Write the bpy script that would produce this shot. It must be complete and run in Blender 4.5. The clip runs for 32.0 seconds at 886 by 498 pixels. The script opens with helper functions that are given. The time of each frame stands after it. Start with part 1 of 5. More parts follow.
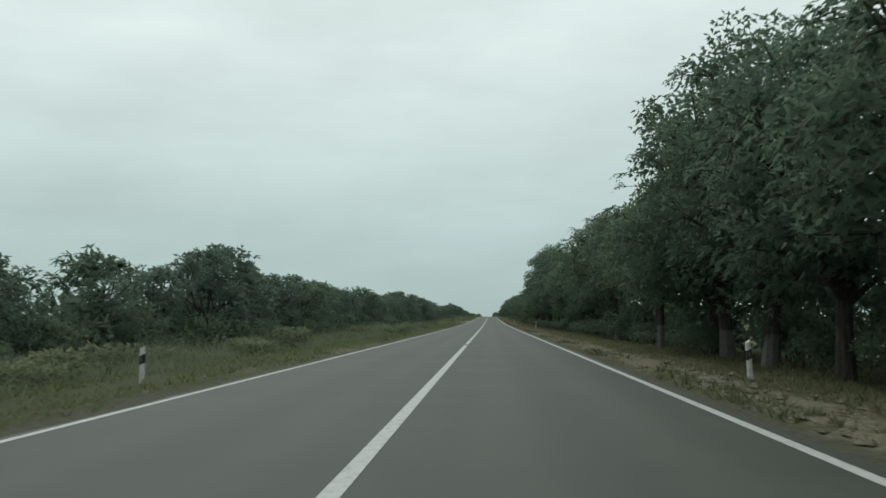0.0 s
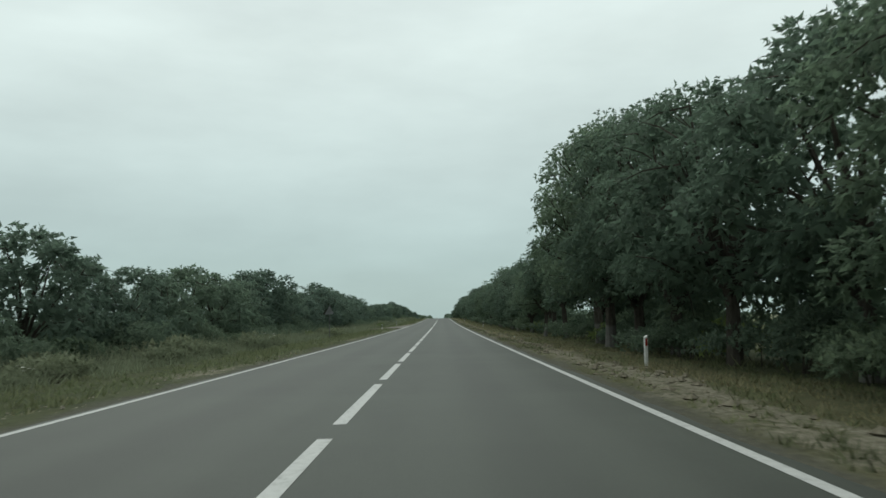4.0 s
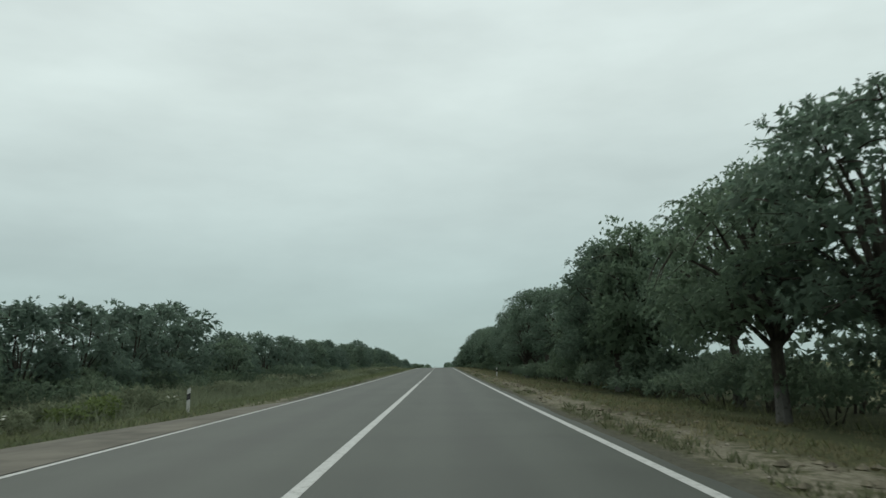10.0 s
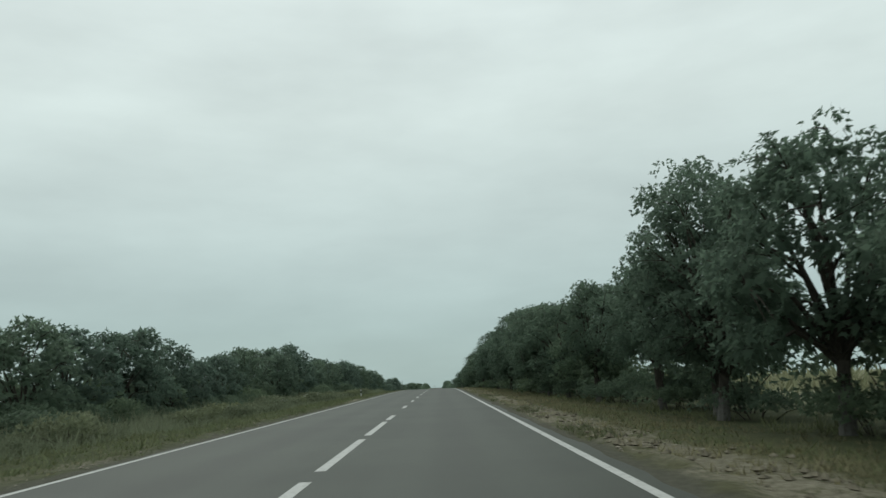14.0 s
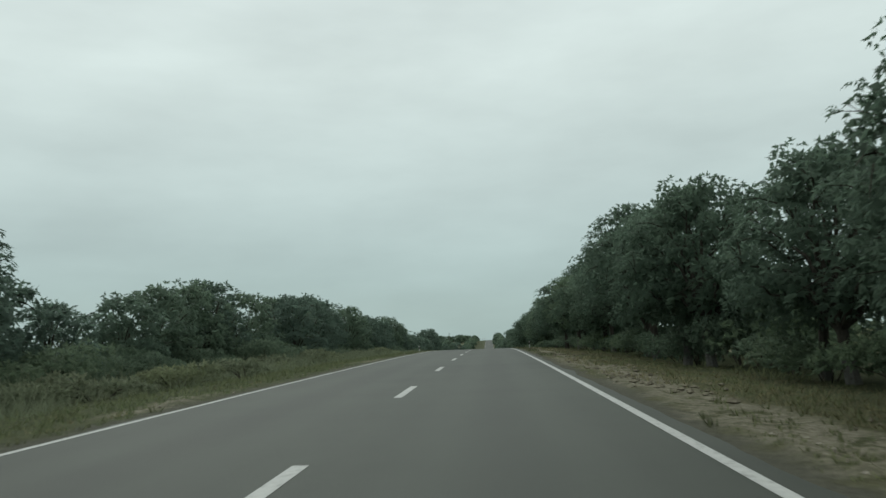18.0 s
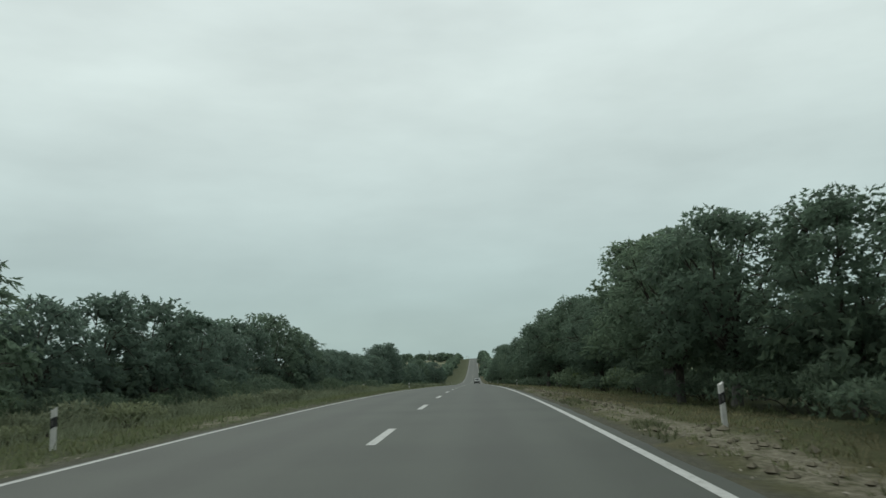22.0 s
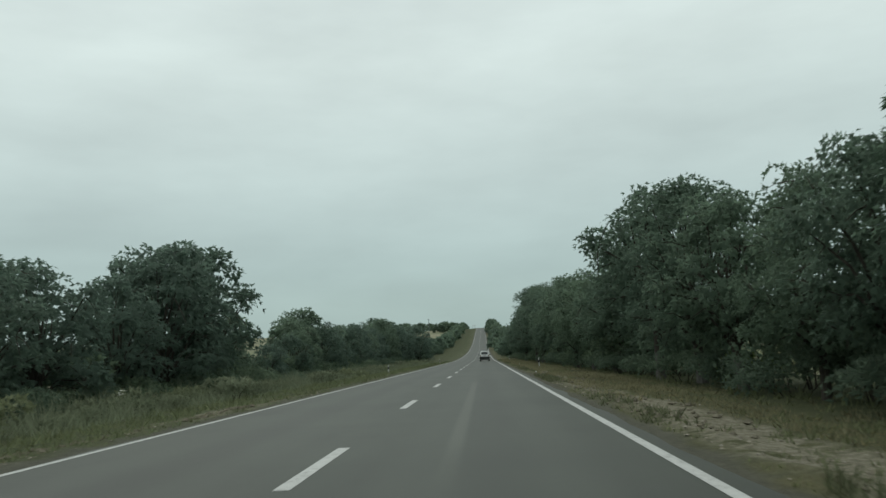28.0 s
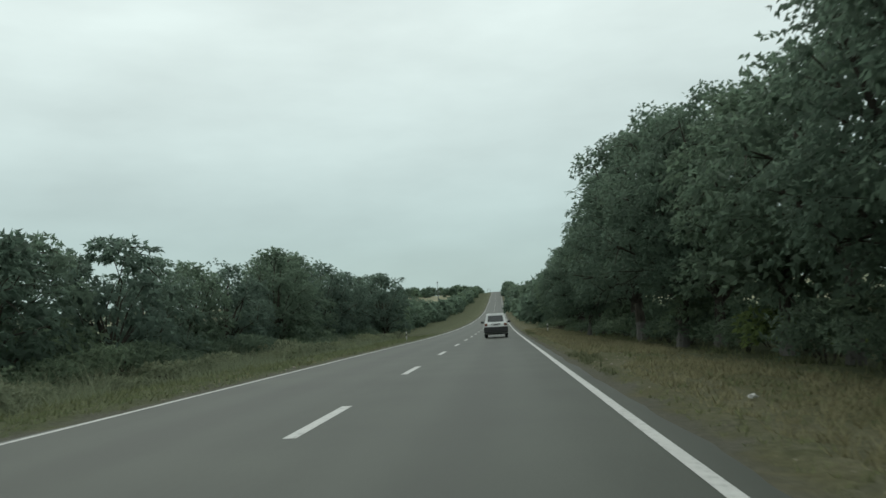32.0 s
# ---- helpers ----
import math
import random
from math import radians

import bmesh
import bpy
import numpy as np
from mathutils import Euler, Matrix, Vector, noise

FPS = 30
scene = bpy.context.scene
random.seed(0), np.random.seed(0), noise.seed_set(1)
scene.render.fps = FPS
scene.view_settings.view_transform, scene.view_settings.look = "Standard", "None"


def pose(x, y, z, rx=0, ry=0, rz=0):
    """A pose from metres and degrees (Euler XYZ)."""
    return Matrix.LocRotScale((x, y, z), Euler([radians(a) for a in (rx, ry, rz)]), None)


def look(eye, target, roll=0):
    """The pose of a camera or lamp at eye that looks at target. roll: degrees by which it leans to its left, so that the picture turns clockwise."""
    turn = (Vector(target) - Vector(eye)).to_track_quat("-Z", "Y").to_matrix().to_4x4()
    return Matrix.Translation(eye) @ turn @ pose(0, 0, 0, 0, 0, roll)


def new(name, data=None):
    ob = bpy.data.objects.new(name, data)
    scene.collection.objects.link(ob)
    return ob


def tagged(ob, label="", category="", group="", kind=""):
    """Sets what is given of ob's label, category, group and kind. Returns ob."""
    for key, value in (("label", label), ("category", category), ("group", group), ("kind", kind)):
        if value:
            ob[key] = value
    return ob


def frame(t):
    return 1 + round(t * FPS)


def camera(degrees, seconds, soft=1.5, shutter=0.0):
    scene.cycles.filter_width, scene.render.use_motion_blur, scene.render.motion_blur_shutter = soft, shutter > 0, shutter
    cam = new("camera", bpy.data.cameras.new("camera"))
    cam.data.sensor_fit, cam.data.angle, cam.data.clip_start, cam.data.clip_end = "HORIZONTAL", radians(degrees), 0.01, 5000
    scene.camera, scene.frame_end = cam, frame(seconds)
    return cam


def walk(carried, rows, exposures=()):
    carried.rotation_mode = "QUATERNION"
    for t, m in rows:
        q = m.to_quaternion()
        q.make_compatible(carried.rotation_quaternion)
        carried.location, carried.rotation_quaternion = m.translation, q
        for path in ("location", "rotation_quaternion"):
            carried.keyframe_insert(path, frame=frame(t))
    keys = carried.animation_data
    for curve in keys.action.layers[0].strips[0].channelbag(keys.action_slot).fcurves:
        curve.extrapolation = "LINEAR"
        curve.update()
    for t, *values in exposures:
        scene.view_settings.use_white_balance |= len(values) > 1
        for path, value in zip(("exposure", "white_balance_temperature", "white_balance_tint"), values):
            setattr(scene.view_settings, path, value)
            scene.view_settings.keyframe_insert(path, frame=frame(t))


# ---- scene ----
PATH = [
    (0.0, pose(0.961, 0.00, 1.168, 95.200, 0.173, 3.487)),
    (0.5, pose(0.996, 9.15, 1.177, 95.543, 0.284, 2.825)),
    (1.0, pose(1.032, 18.30, 1.187, 94.926, 0.495, 2.338)),
    (1.5, pose(1.000, 27.45, 1.187, 94.472, 0.903, 2.258)),
    (2.0, pose(0.969, 36.60, 1.187, 94.192, 0.910, 2.266)),
    (2.5, pose(0.968, 45.75, 1.166, 93.695, 1.059, 1.049)),
    (4.5, pose(1.130, 82.35, 1.206, 95.921, 0.770, -0.496)),
    (5.0, pose(1.134, 91.50, 1.196, 96.253, 0.616, -1.047)),
    (5.5, pose(1.197, 100.65, 1.215, 96.506, 0.159, -0.247)),
    (6.0, pose(1.261, 109.80, 1.238, 96.148, 0.001, 1.426)),
    (6.5, pose(1.305, 118.95, 1.283, 97.545, 0.172, 1.244)),
    (7.0, pose(1.350, 128.10, 1.331, 97.283, 0.942, 1.149)),
    (7.5, pose(1.341, 137.25, 1.363, 96.567, 1.132, 1.107)),
    (8.0, pose(1.332, 146.40, 1.399, 96.287, 0.822, 1.763)),
    (8.5, pose(1.305, 155.55, 1.419, 97.350, 0.449, 1.661)),
    (9.0, pose(1.278, 164.70, 1.444, 98.587, 0.476, 0.862)),
    (9.5, pose(1.290, 173.85, 1.511, 98.764, 0.823, 0.317)),
    (10.0, pose(1.301, 183.00, 1.583, 98.940, 1.070, -0.141)),
    (10.5, pose(1.372, 192.15, 1.628, 99.208, 1.649, -0.255)),
    (11.0, pose(1.444, 201.30, 1.678, 99.302, 1.929, -0.282)),
    (11.5, pose(1.447, 210.45, 1.758, 99.540, 1.711, -0.651)),
    (12.0, pose(1.449, 219.60, 1.843, 99.777, 0.993, -0.846)),
    (12.5, pose(1.505, 228.75, 1.910, 100.163, 1.154, -0.679)),
    (13.0, pose(1.560, 237.90, 1.982, 100.112, 1.515, -0.599)),
    (13.5, pose(1.596, 247.05, 2.079, 100.026, 1.747, -0.217)),
    (14.0, pose(1.633, 256.20, 2.180, 100.289, 2.379, -0.185)),
    (14.5, pose(1.649, 265.35, 2.246, 100.297, 2.329, -0.253)),
    (16.5, pose(1.732, 301.95, 2.636, 98.552, 1.722, -0.392)),
    (17.0, pose(1.707, 311.10, 2.765, 98.011, 1.548, 0.871)),
    (17.5, pose(1.720, 320.25, 2.854, 97.329, 1.708, 2.636)),
    (18.0, pose(1.733, 329.40, 2.943, 96.909, 1.967, 3.529)),
    (18.5, pose(1.741, 338.55, 3.020, 96.889, 2.102, 3.813)),
    (19.0, pose(1.749, 347.70, 3.085, 97.131, 1.937, 4.271)),
    (19.5, pose(1.696, 356.85, 3.172, 97.195, 1.944, 4.076)),
    (20.0, pose(1.642, 366.00, 3.246, 97.956, 1.850, 3.532)),
    (20.5, pose(1.690, 375.15, 3.306, 98.536, 1.873, 3.397)),
    (21.0, pose(1.737, 384.30, 3.351, 97.894, 2.296, 2.913)),
    (21.5, pose(1.663, 393.45, 3.344, 98.127, 2.000, 2.765)),
    (22.0, pose(1.588, 402.60, 3.311, 98.186, 1.704, 2.356)),
    (22.5, pose(1.656, 411.75, 3.231, 98.176, 1.747, 2.069)),
    (23.0, pose(1.724, 420.90, 3.112, 98.516, 2.190, 1.608)),
    (23.5, pose(1.684, 430.05, 2.969, 98.034, 2.308, 1.303)),
    (24.0, pose(1.645, 439.20, 2.786, 97.728, 2.026, 1.085)),
    (24.5, pose(1.675, 448.35, 2.580, 97.687, 1.811, 1.160)),
    (25.0, pose(1.704, 457.50, 2.352, 97.384, 1.997, 1.322)),
    (25.5, pose(1.668, 466.65, 2.066, 96.887, 2.391, 1.048)),
    (27.5, pose(1.768, 503.25, 0.962, 96.183, 2.314, 2.449)),
    (28.0, pose(1.819, 512.40, 0.690, 96.184, 2.457, 2.936)),
    (28.5, pose(1.751, 521.55, 0.433, 95.843, 1.873, 2.400)),
    (29.0, pose(1.682, 530.70, 0.177, 95.677, 1.589, 1.777)),
    (29.5, pose(1.622, 539.85, -0.105, 95.327, 1.881, 1.343)),
    (30.0, pose(1.562, 549.00, -0.387, 95.151, 1.973, 1.170)),
    (30.5, pose(1.662, 558.15, -0.667, 94.772, 2.369, 0.592)),
    (31.0, pose(1.761, 567.30, -0.948, 94.306, 2.865, -0.072)),
    (31.5, pose(2.020, 576.45, -1.238, 94.040, 3.054, 0.666)),
    (32.0, pose(2.310, 585.60, -1.529, 93.800, 3.144, 4.198)),
]
cam = camera(60.0, 32.0, soft=1.5, shutter=0.12)
walk(cam, PATH, [(0, 0.05), (2, 0.09), (6, 0.05), (8, -0.04), (27, -0.05), (30, 0.0), (32, 0.14)])


# ---- world, sun ----
def links(tree, *pairs):
    for a, b in pairs:
        tree.links.new(a, b)


world = bpy.data.worlds.new("overcast_sky")
scene.world = world
world.use_nodes = True
wt = world.node_tree
wt.nodes.clear()
w_out = wt.nodes.new("ShaderNodeOutputWorld")
w_bg = wt.nodes.new("ShaderNodeBackground")
w_sky = wt.nodes.new("ShaderNodeTexSky")
w_sky.sky_type, w_sky.sun_disc = "NISHITA", False
w_sky.sun_elevation, w_sky.sun_rotation = radians(58), radians(-20)
w_co = wt.nodes.new("ShaderNodeTexCoord")
w_sep = wt.nodes.new("ShaderNodeSeparateXYZ")
w_ramp = wt.nodes.new("ShaderNodeValToRGB")
stops = [(0.0, (0.375, 0.505, 0.49)), (0.08, (0.43, 0.555, 0.54)), (0.2, (0.56, 0.675, 0.65)),
         (0.34, (0.70, 0.81, 0.775)), (0.5, (0.76, 0.865, 0.835)), (1.0, (1.05, 1.15, 1.10))]
while len(w_ramp.color_ramp.elements) < len(stops):
    w_ramp.color_ramp.elements.new(0.5)
for el, (p, c) in zip(w_ramp.color_ramp.elements, stops):
    el.position, el.color = p, (*c, 1)
w_map = wt.nodes.new("ShaderNodeMapping")
w_map.inputs["Scale"].default_value = (2.2, 2.2, 7.0)
w_noise = wt.nodes.new("ShaderNodeTexNoise")
w_noise.inputs["Scale"].default_value, w_noise.inputs["Detail"].default_value = 1.6, 5.0
w_noise.inputs["Roughness"].default_value = 0.52
w_rng = wt.nodes.new("ShaderNodeMapRange")
for k, v in (("From Min", 0.3), ("From Max", 0.7), ("To Min", 0.90), ("To Max", 1.07)):
    w_rng.inputs[k].default_value = v
w_mul = wt.nodes.new("ShaderNodeVectorMath")
w_mul.operation = "SCALE"
w_mix = wt.nodes.new("ShaderNodeMixRGB")
w_mix.inputs[0].default_value = 0.06
w_dim = wt.nodes.new("ShaderNodeVectorMath")
w_dim.operation = "SCALE"
w_dim.inputs["Scale"].default_value = 0.10
links(wt, (w_co.outputs["Generated"], w_sep.inputs[0]), (w_sep.outputs["Z"], w_ramp.inputs[0]),
      (w_co.outputs["Generated"], w_map.inputs[0]), (w_map.outputs[0], w_noise.inputs["Vector"]),
      (w_noise.outputs[0], w_rng.inputs[0]), (w_rng.outputs[0], w_mul.inputs["Scale"]),
      (w_ramp.outputs[0], w_mul.inputs[0]), (w_sky.outputs[0], w_dim.inputs[0]), (w_mul.outputs[0], w_mix.inputs[1]),
      (w_dim.outputs[0], w_mix.inputs[2]), (w_mix.outputs[0], w_bg.inputs[0]), (w_bg.outputs[0], w_out.inputs[0]))
w_bg.inputs[1].default_value = 1.0
sun = new("sun", bpy.data.lights.new("sun", "SUN"))
sun.data.energy, sun.data.angle, sun.data.color = 0.55, radians(35), (1.0, 0.97, 0.92)
sun.matrix_world = look((-200, 700, 500), (0, 300, 0))


# ---- materials ----
def material(name, rough=0.8, spec=0.3, metal=0.0):
    m = bpy.data.materials.new(name)
    m.use_nodes = True
    b = m.node_tree.nodes["Principled BSDF"]
    b.inputs["Roughness"].default_value, b.inputs["Metallic"].default_value = rough, metal
    b.inputs["Specular IOR Level"].default_value = spec
    return m, m.node_tree, b


def noise_node(t, scale, detail=4.0, rough=0.55, stretch=None, coords="Object"):
    co = t.nodes.new("ShaderNodeTexCoord")
    n = t.nodes.new("ShaderNodeTexNoise")
    n.inputs["Scale"].default_value, n.inputs["Detail"].default_value = scale, detail
    n.inputs["Roughness"].default_value = rough
    if stretch:
        mp = t.nodes.new("ShaderNodeMapping")
        mp.inputs["Scale"].default_value = stretch
        t.links.new(co.outputs[coords], mp.inputs[0])
        t.links.new(mp.outputs[0], n.inputs["Vector"])
    else:
        t.links.new(co.outputs[coords], n.inputs["Vector"])
    return n.outputs[0]


def ramp(t, fac, *cols):
    r = t.nodes.new("ShaderNodeValToRGB")
    while len(r.color_ramp.elements) < len(cols):
        r.color_ramp.elements.new(0.5)
    for el, (p, c) in zip(r.color_ramp.elements, cols):
        el.position, el.color = p, (*(c if len(c) == 3 else c * 3), 1)
    t.links.new(fac, r.inputs[0])
    return r.outputs[0]


def mix(t, fac, a, b, mode="MIX"):
    n = t.nodes.new("ShaderNodeMixRGB")
    n.blend_type = mode
    for sock, v in zip(n.inputs, (fac, a, b)):
        if isinstance(v, bpy.types.NodeSocket):
            t.links.new(v, sock)
        else:
            sock.default_value = v if not isinstance(v, tuple) else (*v, 1)
    return n.outputs[0]


def calc(t, op, a, b=0.0):
    n = t.nodes.new("ShaderNodeMath")
    n.operation = op
    for sock, v in zip(n.inputs, (a, b)):
        if isinstance(v, bpy.types.NodeSocket):
            t.links.new(v, sock)
        else:
            sock.default_value = v
    return n.outputs[0]


def span(t, v, a, b, lo=0.0, hi=1.0):
    n = t.nodes.new("ShaderNodeMapRange")
    n.interpolation_type = "SMOOTHSTEP"
    for k, x in (("From Min", a), ("From Max", b), ("To Min", lo), ("To Max", hi)):
        n.inputs[k].default_value = x
    t.links.new(v, n.inputs[0])
    return n.outputs[0]


def bump(t, b, height, strength, distance=0.02):
    n = t.nodes.new("ShaderNodeBump")
    n.inputs["Strength"].default_value, n.inputs["Distance"].default_value = strength, distance
    t.links.new(height, n.inputs["Height"])
    t.links.new(n.outputs[0], b.inputs["Normal"])


def axis(t, which, coords="Object"):
    co = t.nodes.new("ShaderNodeTexCoord")
    s = t.nodes.new("ShaderNodeSeparateXYZ")
    t.links.new(co.outputs[coords], s.inputs[0])
    return s.outputs[which]


def plain(name, colour, rough=0.7, spec=0.3, metal=0.0, vary=0.25, scale=6.0):
    m, t, b = material(name, rough, spec, metal)
    n = noise_node(t, scale, 5)
    lo = tuple(c * (1 - vary) for c in colour)
    hi = tuple(min(1, c * (1 + vary)) for c in colour)
    t.links.new(ramp(t, n, (0.3, lo), (0.7, hi)), b.inputs["Base Color"])
    return m


def asphalt_material():
    m, t, b = material("asphalt", 0.66, 0.36)
    fine, mid, big = noise_node(t, 60, 3), noise_node(t, 1.3, 5, 0.6, (1, 0.25, 1)), noise_node(t, 0.11, 4)
    col = ramp(t, fine, (0.3, (0.0388, 0.0442, 0.0344)), (0.7, (0.0567, 0.0645, 0.0503)))
    col = mix(t, 1.0, col, ramp(t, mid, (0.3, (0.87,)), (0.7, (1.08,))), "MULTIPLY")
    col = mix(t, 1.0, col, ramp(t, big, (0.35, (0.90,)), (0.65, (1.07,))), "MULTIPLY")
    across = noise_node(t, 0.35, 3, 0.5, (0.06, 1, 1))
    col = mix(t, 1.0, col, ramp(t, across, (0.36, (0.90,)), (0.5, (1.0,)), (0.64, (1.06,))), "MULTIPLY")
    # polished wheel tracks, duller between them
    x = calc(t, "ABSOLUTE", calc(t, "SUBTRACT", calc(t, "ABSOLUTE", axis(t, 0)), 1.85))
    track = span(t, calc(t, "ABSOLUTE", calc(t, "SUBTRACT", x, 0.75)), 0.1, 0.55, 1.0, 0.0)
    col = mix(t, calc(t, "MULTIPLY", track, 0.35), col, (0.0612, 0.0688, 0.0556))
    oil = span(t, x, 0.05, 0.6, 0.45, 0.0)
    col = mix(t, oil, col, (0.039, 0.043, 0.035))
    # one pale scraped streak down the lane
    scrape = calc(t, "MULTIPLY", span(t, calc(t, "ABSOLUTE", calc(t, "SUBTRACT", axis(t, 0), 1.4)), 0.04, 0.16, 0.4, 0.0),
                  calc(t, "MULTIPLY", span(t, axis(t, 1), 518.0, 524.0), span(t, axis(t, 1), 540.0, 550.0, 1.0, 0.0)))
    col = mix(t, scrape, col, (0.12, 0.125, 0.105))
    # thin sealed cracks
    vor = t.nodes.new("ShaderNodeTexVoronoi")
    vor.feature = "DISTANCE_TO_EDGE"
    vor.inputs["Scale"].default_value = 0.13
    co = t.nodes.new("ShaderNodeTexCoord")
    wob = t.nodes.new("ShaderNodeVectorMath")
    wob.operation = "ADD"
    t.links.new(co.outputs["Object"], wob.inputs[0])
    t.links.new(ramp(t, noise_node(t, 1.2, 5), (0, (0.0,)), (1, (1.6,))), wob.inputs[1])
    t.links.new(wob.outputs[0], vor.inputs["Vector"])
    crack = span(t, vor.outputs["Distance"], 0.0, 0.0022, 0.5, 0.0)
    col = mix(t, crack, col, (0.05, 0.05, 0.048))
    t.links.new(col, b.inputs["Base Color"])
    bump(t, b, fine, 0.25, 0.004)
    return m


def paint_material():
    m, t, b = material("road_paint", 0.6, 0.35)
    n, f = noise_node(t, 9, 5, 0.7), noise_node(t, 70, 3)
    col = ramp(t, n, (0.30, (0.24, 0.24, 0.225)), (0.46, (0.43, 0.435, 0.415)), (0.75, (0.52, 0.525, 0.50)))
    col = mix(t, 0.5, col, ramp(t, f, (0.3, (0.75,)), (0.6, (1.0,))), "MULTIPLY")
    t.links.new(col, b.inputs["Base Color"])
    return m


def ground_material():
    m, t, b = material("verge_soil_and_grass", 0.95, 0.1)
    x = axis(t, 0)
    ax = calc(t, "ABSOLUTE", x)
    right = span(t, x, -1.0, 1.0)
    fine, mid = noise_node(t, 9, 6, 0.65), noise_node(t, 0.8, 5, 0.62)
    along = noise_node(t, 0.05, 3, 0.5, (0.2, 1, 1))
    grass = ramp(t, mid, (0.3, (0.062, 0.068, 0.034)), (0.5, (0.079, 0.082, 0.042)), (0.72, (0.107, 0.100, 0.057)))
    green = ramp(t, mid, (0.3, (0.046, 0.055, 0.027)), (0.7, (0.074, 0.080, 0.041)))
    far = span(t, calc(t, "ADD", ax, calc(t, "MULTIPLY", mid, 2.5)), 8.0, 10.4)
    meadow = ramp(t, mid, (0.3, (0.052, 0.063, 0.032)), (0.72, (0.086, 0.092, 0.049)))
    col = mix(t, far, mix(t, right, meadow, grass), green)
    col = mix(t, 1.0, col, ramp(t, fine, (0.25, (0.6,)), (0.7, (1.25,))), "MULTIPLY")
    # grey dusty grit against the asphalt
    grit = ramp(t, fine, (0.3, (0.066, 0.065, 0.052)), (0.7, (0.112, 0.109, 0.088)))
    near = span(t, calc(t, "ADD", ax, calc(t, "MULTIPLY", mid, 1.6)), 5.0, 5.5, 1.0, 0.0)
    col = mix(t, calc(t, "MULTIPLY", near, 0.85), col, grit)
    # a beaten track of pale limestone sand, coming and going along the verge
    sand = ramp(t, fine, (0.3, (0.095, 0.090, 0.062)), (0.48, (0.165, 0.153, 0.112)), (0.7, (0.27, 0.250, 0.190)))
    middle = calc(t, "ADD", 4.75, calc(t, "MULTIPLY", noise_node(t, 0.07, 3, 0.5, (0, 1, 1)), 1.1))
    off = calc(t, "ABSOLUTE", calc(t, "SUBTRACT", ax, middle))
    off = calc(t, "ADD", off, calc(t, "MULTIPLY", mid, 1.3))
    strip = span(t, off, 1.0, 1.65, 1.0, 0.0)
    present = span(t, calc(t, "ADD", along, calc(t, "MULTIPLY", right, 0.16)), 0.48, 0.58)
    present = calc(t, "MULTIPLY", present, span(t, axis(t, 1), 545.0, 580.0, 1.0, 0.25))
    keep = span(t, noise_node(t, 2.0, 7, 0.75), 0.38, 0.50)
    col = mix(t, calc(t, "MULTIPLY", calc(t, "MULTIPLY", strip, present), keep), col, sand)
    field = calc(t, "ADD", span(t, x, 15.0, 17.0), span(t, x, -28.0, -25.0, 1.0, 0.0))
    crop = ramp(t, noise_node(t, 0.02, 3), (0.4, (0.15, 0.16, 0.098)), (0.6, (0.23, 0.22, 0.148)))
    col = mix(t, field, col, crop)
    t.links.new(col, b.inputs["Base Color"])
    bump(t, b, fine, 0.9, 0.08)
    return m


def leaf_material(name, dark, light, trans=0.28):
    m, t, b = material(name, 0.75, 0.06)
    g = t.nodes.new("ShaderNodeNewGeometry")
    o = t.nodes.new("ShaderNodeObjectInfo")
    col = ramp(t, g.outputs["Random Per Island"], (0.0, dark), (0.75, light), (1.0, tuple(c * 1.1 for c in light)))
    tone = ramp(t, o.outputs["Random"], (0.0, (0.86, 0.88, 0.84)), (0.5, (1.0, 1.0, 1.0)), (1.0, (1.14, 1.12, 0.98)))
    col = mix(t, 1.0, col, tone, "MULTIPLY")
    t.links.new(col, b.inputs["Base Color"])
    tr = t.nodes.new("ShaderNodeBsdfTranslucent")
    t.links.new(mix(t, 1.0, col, (trans, trans, trans), "MULTIPLY"), tr.inputs[0])
    both = t.nodes.new("ShaderNodeAddShader")
    out = t.nodes["Material Output"]
    links(t, (b.outputs[0], both.inputs[0]), (tr.outputs[0], both.inputs[1]), (both.outputs[0], out.inputs[0]))
    return m


def bark_material(name, lime):
    m, t, b = material(name, 0.95, 0.1)
    n = noise_node(t, 7, 6, 0.65, (1, 1, 0.3))
    col = ramp(t, n, (0.3, (0.030, 0.027, 0.022)), (0.7, (0.090, 0.080, 0.066)))
    if lime:
        zz = calc(t, "ADD", axis(t, 2), calc(t, "MULTIPLY", noise_node(t, 3, 4), 0.35))
        worn = calc(t, "MULTIPLY", span(t, zz, 1.12, 1.3, 1.0, 0.0), span(t, noise_node(t, 12, 5, 0.7), 0.34, 0.5, 0.25, 0.85))
        col = mix(t, worn, col, (0.15, 0.146, 0.135))
    t.links.new(col, b.inputs["Base Color"])
    bump(t, b, n, 0.8, 0.03)
    return m


ASPHALT, PAINT, GROUND = asphalt_material(), paint_material(), ground_material()
WALNUT = leaf_material("walnut_leaves", (0.046, 0.066, 0.049), (0.051, 0.072, 0.052), 1.8)
THICKET = leaf_material("thicket_leaves", (0.045, 0.064, 0.051), (0.051, 0.072, 0.056), 1.8)
SHRUB = leaf_material("shrub_leaves", (0.042, 0.060, 0.043), (0.053, 0.073, 0.050), 1.5)
YOUNG = leaf_material("young_leaves", (0.072, 0.098, 0.038), (0.105, 0.138, 0.050), 0.7)
STRAW = leaf_material("dry_grass_blades", (0.080, 0.080, 0.046), (0.113, 0.107, 0.063), 0.6)
WEEDS = leaf_material("weed_blades", (0.069, 0.081, 0.041), (0.096, 0.108, 0.056), 0.6)
RANK = leaf_material("rank_weed_leaves", (0.080, 0.095, 0.062), (0.108, 0.124, 0.080), 0.9)
